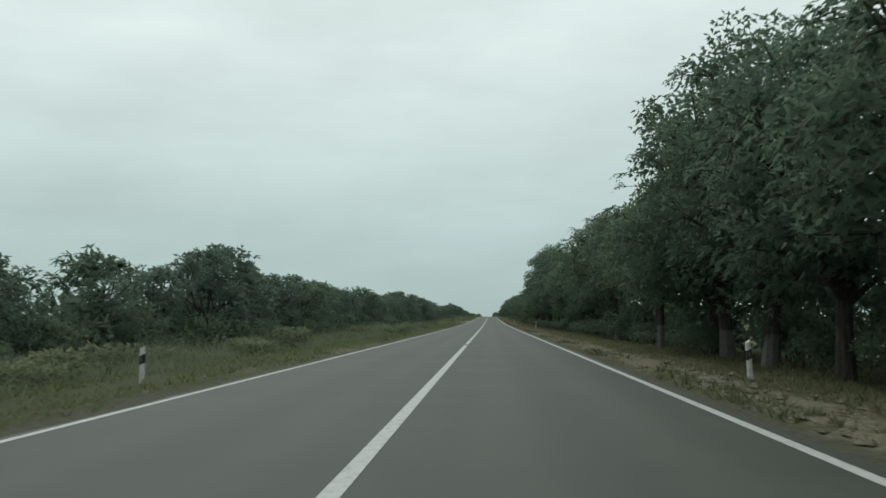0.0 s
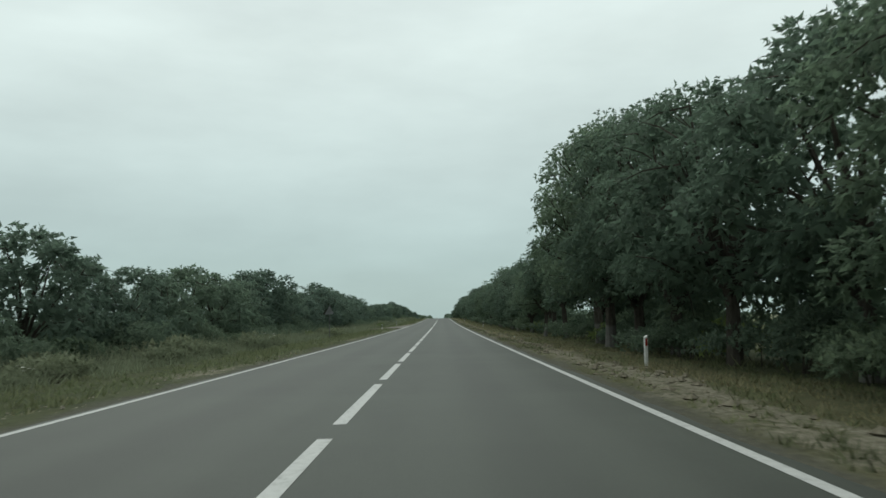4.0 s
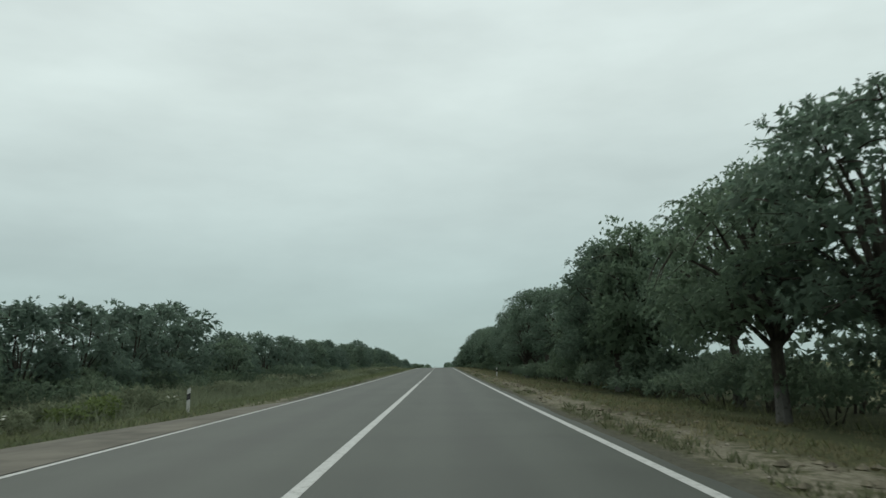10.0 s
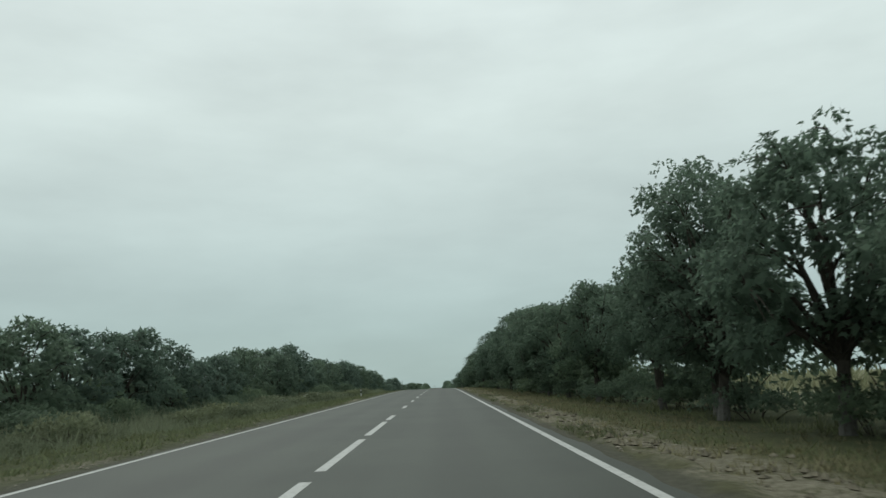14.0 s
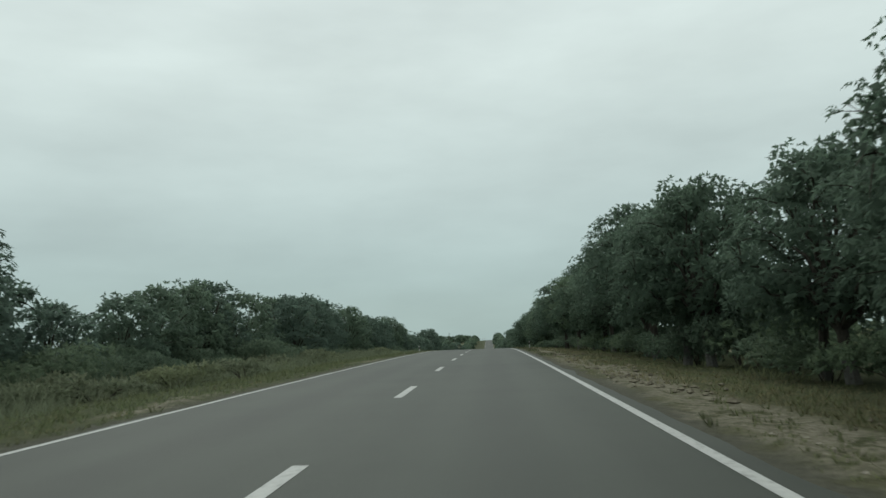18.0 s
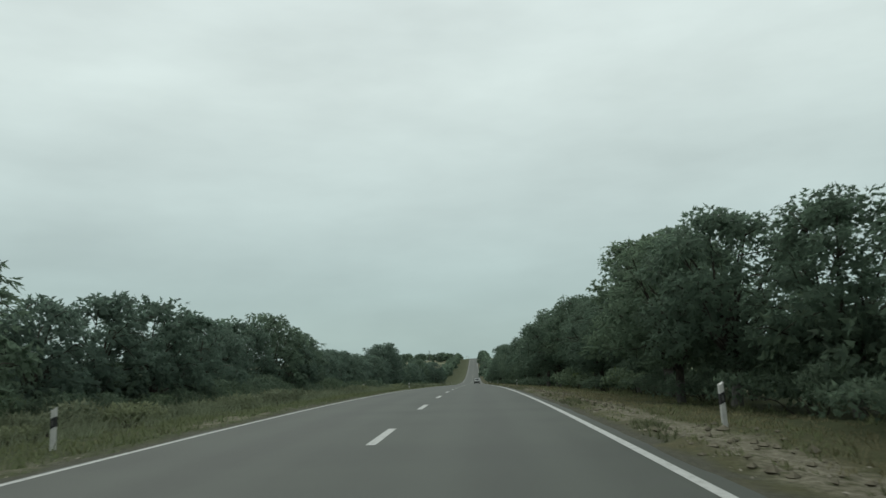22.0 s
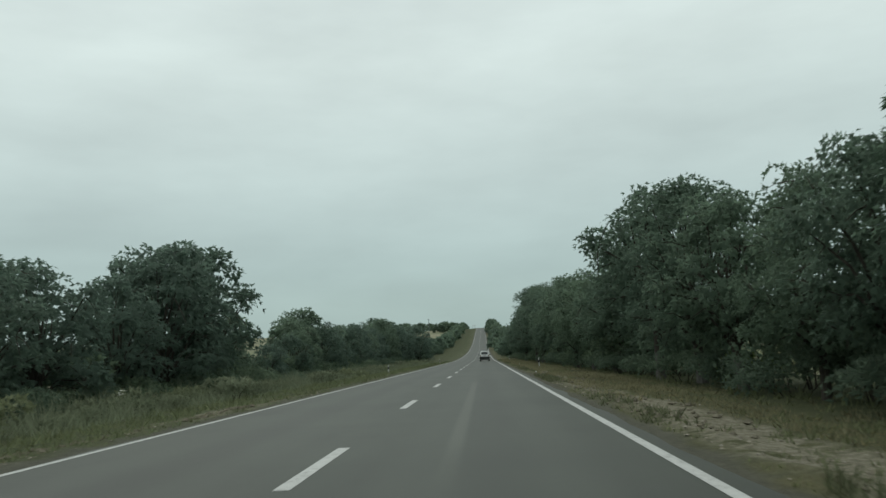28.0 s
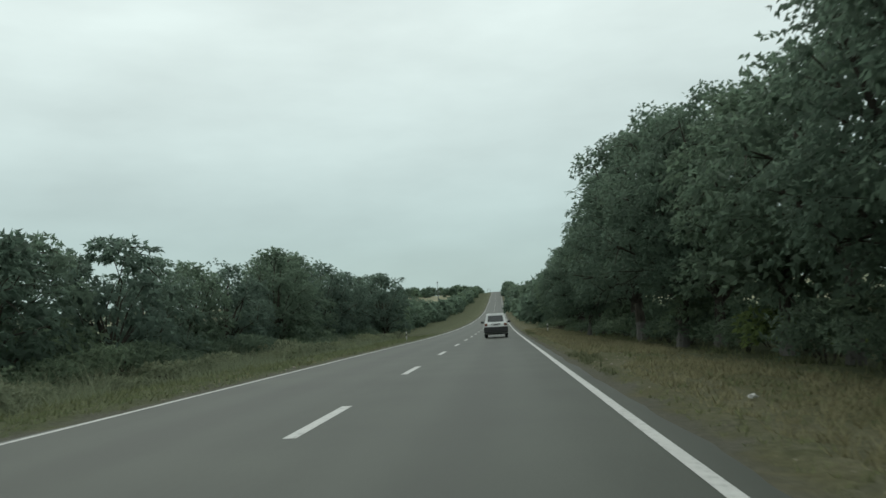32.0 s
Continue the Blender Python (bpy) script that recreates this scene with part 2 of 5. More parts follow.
EDGE = leaf_material("dark_edge_weeds", (0.052, 0.060, 0.034), (0.078, 0.086, 0.048), 0.6)
MEADOW = leaf_material("meadow_blades", (0.062, 0.078, 0.039), (0.088, 0.105, 0.053), 0.65)
CROP = leaf_material("crop_blades", (0.12, 0.13, 0.075), (0.18, 0.18, 0.115), 0.6)
BLOSSOM = plain("white_blossom", (0.62, 0.62, 0.56))
BARK, LIMED = bark_material("bark", False), bark_material("limewashed_bark", True)
STONE = plain("limestone", (0.27, 0.245, 0.20), 0.95, 0.15, vary=0.4)
POST_WHITE = plain("post_white", (0.50, 0.50, 0.48), 0.5, vary=0.12)
POST_BLACK = plain("post_black", (0.02, 0.02, 0.022), 0.5)
REFLECTOR_RED = plain("red_reflector", (0.20, 0.025, 0.02), 0.25, 0.6)
REFLECTOR_CLEAR = plain("clear_reflector", (0.10, 0.10, 0.10), 0.2, 0.6)
STEEL = plain("galvanised_steel", (0.15, 0.155, 0.155), 0.55, 0.4, 0.6)
SIGN_BACK = plain("sign_back_grey", (0.12, 0.125, 0.125), 0.55, 0.4, 0.4)
WOOD = plain("weathered_wood", (0.16, 0.14, 0.115), 0.9)
CAR_WHITE = plain("white_car_paint", (0.66, 0.67, 0.66), 0.3, 0.5, vary=0.05)
CAR_GLASS = plain("dark_car_glass", (0.03, 0.035, 0.036), 0.08, 0.6)
RUBBER = plain("black_rubber", (0.018, 0.018, 0.018), 0.8)
PLASTIC = plain("dark_plastic", (0.035, 0.035, 0.036), 0.6)
LAMP_RED = plain("red_lamp", (0.13, 0.035, 0.03), 0.2, 0.6)
LAMP_ORANGE = plain("orange_lamp", (0.26, 0.10, 0.03), 0.2, 0.6)
PLATE = plain("plate_white", (0.6, 0.6, 0.58), 0.4)
GLASS_BROWN = plain("insulator_glass", (0.10, 0.12, 0.11), 0.2, 0.6)

# ---- the lie of the land: grade of the road in degrees along its length ----
GRADE = [(-4000, 0), (60, 0.0), (160, 0.3), (260, 0.6), (335, 0.6), (378, 0.2), (400, -0.2), (415, -0.6), (433, -1.15),
         (451, -1.45), (479, -1.75), (640, -1.75), (700, -1.15), (800, -0.3), (850, 0.1), (950, 1.2), (1050, 1.9), (1230, 1.7), (1300, 0.0),
         (1500, -1.2), (2500, -0.6), (4600, 0)]
GY = np.arange(-4000.0, 4602.0, 2.0)
GS = np.tan(np.radians(np.interp(GY, *zip(*GRADE))))
GZ = np.concatenate([[0], np.cumsum((GS[1:] + GS[:-1]))])
GZ -= np.interp(0, GY, GZ)
CROSS = [(-60, -0.8), (-18, -0.8), (-11, -0.6), (-7.5, -0.28), (-4.6, -0.07), (-4.15, -0.045), (4.15, -0.045), (4.6, -0.07),
         (7.0, -0.14), (9.0, -0.32), (12.0, -0.4), (20, -0.25), (60, -0.2)]
CX, CZ = zip(*CROSS)


def road_z(y):
    return float(np.interp(y, GY, GZ))


def land_z(x, y):
    z = road_z(y) + float(np.interp(x, CX, CZ))
    if abs(x) > 4.5:
        z += 0.10 * noise.noise((x * 0.45, y * 0.22, 0)) * min(1, (abs(x) - 4.5) / 2)
    if 4.15 < abs(x) < 7.6 and -20 < y < 660:
        # crumbled soil thrown up along the asphalt, clods and hollows of the beaten track
        ax = abs(x)
        rim = math.exp(-((ax - 4.72 - 0.2 * noise.noise((y * 0.4, x * 0.1, 4))) / 0.22) ** 2)
        z += 0.11 * rim * max(0.0, 0.35 + noise.noise((x * 0.5, y * 0.8, 7)))
        fade = min(1, (ax - 4.15) / 0.3) * min(1, (7.6 - ax) / 1.0)
        z += fade * (0.045 * noise.noise((x * 1.9, y * 1.5, 2)) + 0.03 * noise.noise((x * 4.5, y * 3.6, 9)))
    return z


def mesh_of(name, verts, faces, mat):
    me = bpy.data.meshes.new(name)
    me.from_pydata([tuple(v) for v in verts], [], [tuple(f) for f in faces])
    me.materials.append(mat)
    me.update()
    return me


def place(name, me, parent=None, label="", m=None):
    ob = new(name, me)
    if parent:
        ob.parent = parent
    if m is not None:
        ob.matrix_basis = m
    if label:
        tagged(ob, label)
    return ob


def part(name, bm, mat, parent, label="", m=None):
    me = bpy.data.meshes.new(name)
    bm.to_mesh(me)
    bm.free()
    me.materials.append(mat)
    return place(name, me, parent, label, m)


def smooth(ob):
    for p in ob.data.polygons:
        p.use_smooth = True
    return ob


def box(bm, size, m=Matrix(), bevel=0.0, taper=1.0):
    """A box round the origin of m; taper narrows its top."""
    r = bmesh.ops.create_cube(bm, size=1.0, matrix=Matrix())
    for v in r["verts"]:
        k = taper if v.co.z > 0 else 1.0
        v.co = m @ Vector((v.co.x * size[0] * k, v.co.y * size[1] * k, v.co.z * size[2]))
    if bevel:
        edges = list({e for v in r["verts"] for e in v.link_edges})
        bmesh.ops.bevel(bm, geom=edges, offset=bevel, segments=2, affect="EDGES", profile=0.6)
    return bm


def rod(bm, a, b, r1, r2=None, seg=8):
    a, b = Vector(a), Vector(b)
    d = b - a
    m = Matrix.Translation((a + b) / 2) @ d.to_track_quat("Z", "Y").to_matrix().to_4x4()
    bmesh.ops.create_cone(bm, cap_ends=True, segments=seg, radius1=r1, radius2=r1 if r2 is None else r2, depth=d.length, matrix=m)
    return bm


# ---- ground, road and markings ----
def sheet(name, xs, ys, height, mat):
    verts = [(x, y, height(x, y)) for y in ys for x in xs]
    n = len(xs)
    faces = [(j * n + i, j * n + i + 1, (j + 1) * n + i + 1, (j + 1) * n + i) for j in range(len(ys) - 1) for i in range(n - 1)]
    return smooth(place(name, mesh_of(name, verts, faces, mat)))


def steps(*runs):
    out = []
    for a, b, s in runs:
        out += list(np.arange(a, b, s))
    return [float(v) for v in out]


LAY = [(171, -4.0), (174, -5.0), (178, -7.0), (181.5, -9.0), (184, -9.3), (187, -8.2), (190, -7.5), (196, -6.5), (200, -6.0), (205, -5.2), (211, -4.0)]


def on_layby(x, y):
    return 171 < y < 211 and float(np.interp(y, *zip(*LAY))) - 0.15 < x < -3.8


def ground_height(x, y):
    return land_z(x, y) - (0.12 if abs(x) < 4.0 else 0.3 if on_layby(x + 0.5, y) else 0.0)


NEAR = [3.9, 4.05] + steps((4.2, 6.6, 0.18), (6.6, 7.4, 0.4))
AWAY = [8.2, 9.5, 11, 13, 16, 20, 25, 35, 60, 150, 500, 1500, 4500]
GX = [-x for x in reversed(NEAR + AWAY)] + [0] + NEAR + AWAY
YS = steps((-3900, -420, 480), (-420, -60, 20), (-60, 6, 2.0), (6, 660, 0.4), (660, 700, 2.0), (700, 1500, 10), (1500, 4600, 150))
tagged(sheet("ground", GX, YS, ground_height, GROUND), "flat roadside land of dry grass, bare soil and pale limestone gravel", "ground", kind="structure")



def road_x(i, y, side):
    return side * (4.12 + 0.13 * noise.noise((side, y * 0.35, 3)) + 0.06 * noise.noise((side, y * 1.7, 8)))


RY = steps((-400, -60, 10.0), (-60, 660, 1.0), (660, 1500, 8))
cols = [-1, -3.8, -1.9, 0, 1.9, 3.8, 1]
verts, faces = [], []
for y in RY:
    z = road_z(y)
    for i, c in enumerate(cols):
        x = road_x(i, y, c) if abs(c) == 1 else c
        verts.append((x, y, z - (0.05 if abs(c) == 1 else 0.0)))
for j in range(len(RY) - 1):
    for i in range(6):
        faces.append((j * 7 + i, j * 7 + i + 1, (j + 1) * 7 + i + 1, (j + 1) * 7 + i))
road = smooth(place("road", mesh_of("road", verts, faces, ASPHALT)))
tagged(road, "straight two-lane country road of worn grey asphalt with ragged edges", "road", kind="structure")


def stripe(name, x0, x1, y0, y1, step=2.0, lift=0.004, skew=0.0):
    n = max(1, int((y1 - y0) / step))
    ys = np.linspace(y0, y1, n + 1)
    verts = []
    for y in ys:
        verts += [(x0, y, road_z(y) + lift), (x1, y + skew, road_z(y) + lift)]
    faces = [(2 * j, 2 * j + 1, 2 * j + 3, 2 * j + 2) for j in range(n)]
    return place(name, mesh_of(name, verts, faces, PAINT), road)


verts = []
for y in np.arange(-400.0, 1501.0, 2.0):
    x = float(np.interp(y, [150, 205], [3.68, 3.635]))
    verts += [(x, y, road_z(y) + 0.004), (x + 0.135, y, road_z(y) + 0.004)]
place("edge_line", mesh_of("edge_line", verts, [(2 * j, 2 * j + 1, 2 * j + 3, 2 * j + 2) for j in range(len(verts) // 2 - 1)], PAINT), road)
stripe("edge_line", -3.80, -3.69, -400, 1500)
WORN = [(0, 281), (3, 312), (6, 344.1), (8, 365.3), (12, 404.2), (15, 435.7), (17, 456.9), (19, 477.2), (24, 530), (25, 541.5),
        (27, 563.4), (29, 583.9), (31, 604), (116, 1488)]
DASHES = [(-40.0, 34.0)] + [(35.5 + 6.68 * k, 41.1 + 6.68 * k) for k in range(15)] + [(136.0, 175.8), (182.5, 231.0)]
DASHES += [(176.3 + 1.05 * k, 176.85 + 1.05 * k) for k in range(6)]
DASHES += [(232.4 + 6.95 * k, 238.2 + 6.95 * k) for k in range(7)] + [(s, s + 3.2) for s in np.interp(range(116), *zip(*WORN))]
for a, b in DASHES:
    shift = 0.04 if a < 236 else 0.0
    stripe("dash", -0.15 - shift, 0.01 - shift, a, b)


# ---- the lay-by on the far side ----
verts, faces = [], []
for y in np.linspace(171, 211, 41):
    x = float(np.interp(y, *zip(*LAY)))
    z = road_z(y)
    verts += [(-3.86, y, z + 0.002), (max(x, -4.9), y, z - 0.006), (x, y, z - 0.012 - 0.05 * (abs(x) - 4))]
    verts += [(x - 0.12, y, z - 0.75)]
faces = [(4 * j + i, 4 * j + 4 + i, 4 * j + 5 + i, 4 * j + 1 + i) for j in range(40) for i in range(3)]
layby_mat = plain("dusty_asphalt", (0.112, 0.104, 0.083), 0.9, vary=0.35, scale=1.2)
tagged(place("layby", mesh_of("layby", verts, faces, layby_mat)), "dusty brown paved lay-by opening off the road", "lay-by", kind="structure")
for k in range(12):
    stripe("tick", -4.42, -3.80, 172.8 + 0.98 * k, 173.0 + 0.98 * k, lift=0.007, skew=-0.15)
stripe("tick", -8.0, -6.2, 183.0, 183.14, lift=-0.12, skew=1.0)


# ---- trees ----
def tube(pts, radii, seg=7):
    verts, faces = [], []
    pts = [Vector(p) for p in pts]
    for k, (p, r) in enumerate(zip(pts, radii)):
        d = (pts[min(k + 1, len(pts) - 1)] - pts[max(k - 1, 0)]).normalized()
        u = d.cross(Vector((0.3, 1, 0.1))).normalized()
        v = d.cross(u)
        for s in range(seg):
            a = 2 * math.pi * s / seg
            verts.append(p + (u * math.cos(a) + v * math.sin(a)) * r)
    for k in range(len(pts) - 1):
        for s in range(seg):
            a, b = k * seg + s, k * seg + (s + 1) % seg
            faces.append((a, b, b + seg, a + seg))
    return verts, faces


def leaf_mesh(name, tris, normals, mat):
    """Single leaf triangles, shaded softly by the form of the crown or tuft that they belong to."""
    g = np.cross(tris[:, 1] - tris[:, 0], tris[:, 2] - tris[:, 0])
    g /= np.maximum(np.linalg.norm(g, axis=1), 1e-9)[:, None]
    turn = (g * normals).sum(1) < 0
    tris[turn] = tris[turn][:, [2, 1, 0]]
    g[turn] *= -1
    nn = normals * 0.95 + g * 0.1
    nn /= np.linalg.norm(nn, axis=1)[:, None]
    n = len(tris)
    me = bpy.data.meshes.new(name)
    me.from_pydata(tris.reshape(-1, 3), [], np.arange(3 * n).reshape(-1, 3))
    me.polygons.foreach_set("use_smooth", np.ones(n, dtype=bool))
    me.normals_split_custom_set_from_vertices(np.repeat(nn, 3, 0))
    me.materials.append(mat)
    me.update()
    return me


def leaves(rng, centres, radii, n, size, per, core, droop=0.45, flat=0.85, inner=0.55, outer=1.07):
    """n sprays of narrow leaflets over the shells of some lobes round a core."""
    centres, radii = np.array(centres), np.array(radii)
    pick = rng.choice(len(centres), n, p=radii ** 2 / (radii ** 2).sum())
    d = rng.normal(size=(n, 3))
    d /= np.linalg.norm(d, axis=1)[:, None]
    d[:, 2] = np.where(d[:, 2] < -0.4, -d[:, 2], d[:, 2])
    r = radii[pick] * (inner + (outer - inner) * rng.random(n) ** 0.55)
    base = centres[pick] + d * r[:, None] * [1, 1, flat]
    out = d * 0.8 + rng.normal(size=(n, 3)) * 0.45 + [0, 0, -droop * 0.6]
    out /= np.linalg.norm(out, axis=1)[:, None]
    side = np.cross(out, rng.normal(size=(n, 3)))
    side /= np.linalg.norm(side, axis=1)[:, None]
    far = base - np.array(core)
    far /= np.linalg.norm(far, axis=1)[:, None]
    nd = d * 0.55 + far * 0.6 + [0, 0, 0.15]
    nd /= np.linalg.norm(nd, axis=1)[:, None]
    V = []
    for k in range(per):
        s = (1 if k % 2 else -1) * (0.9 if k < per - 1 else 0.05)
        b = base + out * (size * 0.45 * (k / per + rng.random(n) * 0.2))[:, None]
        t = out * 0.75 + side * s + rng.normal(size=(n, 3)) * 0.25 + [0, 0, -droop]
        t /= np.linalg.norm(t, axis=1)[:, None]
        w = np.cross(t, rng.normal(size=(n, 3)))
        w /= np.linalg.norm(w, axis=1)[:, None]
        ln = (size * (0.75 + 0.5 * rng.random(n)))[:, None]
        V.append(np.stack([b + w * ln * 0.30, b + t * ln, b - w * ln * 0.30], 1))
    return np.concatenate(V), np.tile(nd, (per, 1))


def sprigs(rng, tips, core, per, size):
    """Drooping compound leaves at the ends of twigs: pairs of leaflets along a curved stalk."""
    tips = np.repeat(np.array(tips), per, 0)
    n = len(tips)
    out = tips - core
    nd = out / np.linalg.norm(out, axis=1)[:, None]
    out[:, 2] *= 0.5
    out /= np.linalg.norm(out, axis=1)[:, None]
    out = out + rng.normal(size=(n, 3)) * 0.55
    out /= np.linalg.norm(out, axis=1)[:, None]
    side = np.cross(out, [0, 0, 1.0]) + rng.normal(size=(n, 3)) * 0.2
    side /= np.linalg.norm(side, axis=1)[:, None]
    V = []
    for k in range(9):
        f = (k // 2) / 4
        b = tips + out * (0.40 * f) + np.array([0, 0, -0.20 * f * f])
        s = 0.0 if k == 8 else (1 if k % 2 else -1)
        t = out * 0.6 + side * s * 0.9 + rng.normal(size=(n, 3)) * 0.15 + [0, 0, -0.35 - 0.3 * f]
        t /= np.linalg.norm(t, axis=1)[:, None]
        w = np.cross(t, out + rng.normal(size=(n, 3)) * 0.4)
        w /= np.linalg.norm(w, axis=1)[:, None]
        ln = (size * (0.75 + 0.5 * rng.random(n)))[:, None]
        V.append(np.stack([b + t * ln * 0.35 + w * ln * 0.24, b + t * ln, b - w * ln * 0.16], 1))
    return np.concatenate(V), np.tile(nd, (9, 1))


def make_tree(seed, h, spread, clear, n, size, bark, leaf, lobes=26, per=3, stems=1, full=0.45):
    """A broad tree: a short forked trunk, limbs to each lobe, and a crown of leaf sprays."""
    rng = np.random.default_rng(seed)
    R = h * spread
    centres, radii = [], []
    for k in range(lobes):
        f = (k + 0.5) / lobes
        a = k * 2.4 + rng.random() * 0.9
        zc = clear + (h - clear) * (0.06 + 0.80 * f)
        wide = R * 0.78 * math.sqrt(max(0.05, 1 - (1.55 * f - 0.55) ** 2 * 0.9))
        q = wide * (0.35 + 0.65 * rng.random() ** 0.6)
        centres.append((q * math.cos(a), q * math.sin(a), zc))
        radii.append(R * (0.23 + 0.17 * rng.random()) * (1.0 - 0.25 * f))
    centres.append((rng.normal() * 0.1 * R, rng.normal() * 0.1 * R, h - R * 0.30))
    radii.append(R * 0.26)
    for k in range(5):
        a = rng.random() * 6.28
        zc = clear + (h - clear) * (0.55 + 0.42 * rng.random())
        q = R * (0.5 + 0.35 * rng.random()) * (1.25 - zc / h * 0.8)
        centres.append((q * math.cos(a), q * math.sin(a), zc))
        radii.append(R * 0.15)
    tips = []
    for k in range(int(lobes * 1.3) if n > 400 else 2):
        f = 0.15 + 0.72 * rng.random()
        a = rng.random() * 6.28
        zc = clear + (h - clear) * f
        q = R * (0.74 + 0.18 * rng.random()) * math.sqrt(max(0.04, 1 - (1.5 * f - 0.5) ** 2 * 0.93))
        tips.append((q * math.cos(a), q * math.sin(a), zc + 0.25 * rng.random()))
    tv, tf = [], []

    def add(v, f):
        k = len(tv)
        tv.extend(v)
        tf.extend(tuple(i + k for i in q) for q in f)

    r0 = (0.0165 if clear > 1 else 0.0125) * h + 0.05
    fork = Vector((rng.normal() * 0.12, rng.normal() * 0.12, clear * 0.95 + 0.3))
    for s in range(stems):
        off = Vector((0.28 * s * math.cos(s * 2), 0.28 * s * math.sin(s * 2), 0))
        add(*tube([off * 0.6 + Vector((0, 0, -0.35)), off * 0.6 + Vector((0, 0, 0.05)), off + fork * 0.35, off * 1.5 + fork],
                  [r0 * 1.55, r0 * 1.2, r0, r0 * 0.85], 9))
    for c in centres[:lobes]:
        c = Vector(c)
        start = fork + Vector((0, 0, (h - clear) * 0.25 * rng.random() * (c.z / h)))
        mid = start.lerp(c, 0.5) + Vector((rng.normal() * 0.15, rng.normal() * 0.15, 0.12 * h * 0.5))
        add(*tube([start - Vector((0, 0, 0.25)), mid, c + (c - mid) * 0.08], [r0 * 0.5, r0 * 0.3, r0 * 0.09], 4))
        for j in range(2 if n > 300 else 0):
            e = c + Vector(rng.normal(size=3)) * R * 0.22
            add(*tube([mid.lerp(c, 0.6), c.lerp(e, 0.5)], [r0 * 0.14, r0 * 0.04], 3))
    for c in tips:
        c = Vector(c)
        near = min((Vector(q) for q in centres), key=lambda q: (q - c).length)
        add(*tube([near, near.lerp(c, 0.6) + Vector((0, 0, 0.1)), c], [0.03, 0.018, 0.008], 3))
    core = (0, 0, clear + (h - clear) * 0.42)
    shell, n1 = leaves(rng, centres, radii, n, size, per, core, inner=0.6, outer=1.1)
    inner = [(c, r) for c, r in zip(centres, radii) if r > R * 0.2]
    heart, n2 = leaves(rng, [c for c, r in inner], [r for c, r in inner], int(n * full), size * (1.65 if n > 400 else 2.0), per, core, inner=0.1, outer=0.8)
    twig, n3 = sprigs(rng, tips, np.array([0, 0, h * 0.5]), 4, size)
    return mesh_of("trunk", tv, tf, bark), leaf_mesh("crown", np.concatenate([shell, heart, twig]), np.concatenate([n1, n2, n3]), leaf)


def tree_thing(name, meshes, label, category, group, m):
    e = new(name)
    e.matrix_basis = m
    t = place("trunk", meshes[0], e)
    place("crown", meshes[1], e)
    tagged(e, label, category, group)
    return e


def stand(x, y, turn, s=(1, 1, 1), lean=0.0):
    return Matrix.LocRotScale((x, y, land_z(x, y) - 0.05), Euler((lean, lean * 0.5, turn)), Vector(s))


SHORT = [(6.6, make_tree(11 + k, 6.6, 0.44, 1.3, 2850, 0.138, LIMED if k else BARK, WALNUT, 24)) for k in range(4)]
MIDDLE = [(8.2, make_tree(21 + k, 8.2, 0.41, 1.5, 3550, 0.142, LIMED if k else BARK, WALNUT, 28)) for k in range(4)]
TALL = [(11.2, make_tree(31 + k, 11.2, 0.33, 1.8, 4900, 0.152, LIMED, WALNUT, 34, full=0.28)) for k in range(3)]
LEFT = [(5.4, make_tree(41 + k, 5.4, 0.50, 0.5, 900, 0.195, BARK, THICKET, 18, 3, 2)) for k in range(5)]
LEFT_TALL = [(7.6, make_tree(51 + k, 7.6, 0.44, 0.4, 1350, 0.21, BARK, THICKET, 24)) for k in range(3)]
AIRY = [(7.2, make_tree(71 + k, 7.2, 0.44, 2.0, 2700, 0.138, LIMED, WALNUT, 24, full=0.36)) for k in range(3)]
LACE = (11.2, make_tree(32, 11.2, 0.33, 1.8, 2700, 0.15, LIMED, WALNUT, 34, full=0.14))
FAR = [(7.0, make_tree(61 + k, 7.0, 0.55, 0.3, 170, 0.75, BARK, WALNUT, 6, 2)) for k in range(3)]
BACK = [(7.0, make_tree(65 + k, 7.0, 0.5, 0.3, 520, 0.27, BARK, THICKET, 14, 2)) for k in range(3)]

# the walnut row: along, across, height, form, breadth, turn
OPEN = [(41, 46), (53, 57), (65, 67), (75, 77), (102, 108), (128, 143), (169, 173), (186, 190), (200, 204), (208, 215), (240, 256), (263, 267), (284, 296), (320, 335), (351, 355), (369, 372), (376, 384), (398, 403), (443, 446), (464, 474), (486, 488), (522, 526), (560, 564), (586, 590), (601, 605), (615, 619)]
rng = np.random.default_rng(5)


def grow(name, label, group, y, x, top, form, wide, turn):
    h0, meshes = form
    s = (top - float(np.interp(x, CX, CZ))) / h0
    m = Matrix.LocRotScale((x, y, land_z(x, y) - 0.05), Euler((0, 0, radians(turn))), Vector((s * wide, s * wide, s)))
    return tree_thing(name, meshes, label, "tree", group, m)


def walnut(y, x, top, form, wide, turn):
    size = "young" if top < 7.3 else "mature" if top < 9.6 else "tall"
    leafage = "airy" if form is LACE else "dense"
    spread = "slender" if wide < 0.95 else "broad" if wide < 1.2 else "wide-spreading"
    grow("walnut_tree", size + " " + spread + " walnut tree with " + leafage + " dark foliage in the roadside row",
         "walnut row beside the road", y, x, top, form, wide, turn)


def thicket(y, x, top, form, wide, turn):
    size = "low" if top < 4.6 else "middling" if top < 6.4 else "tall"
    grow("thicket_tree", size + " bushy tree with grey-green foliage in the belt across the road",
         "tree belt across the road", y, x, top, form, wide, turn)


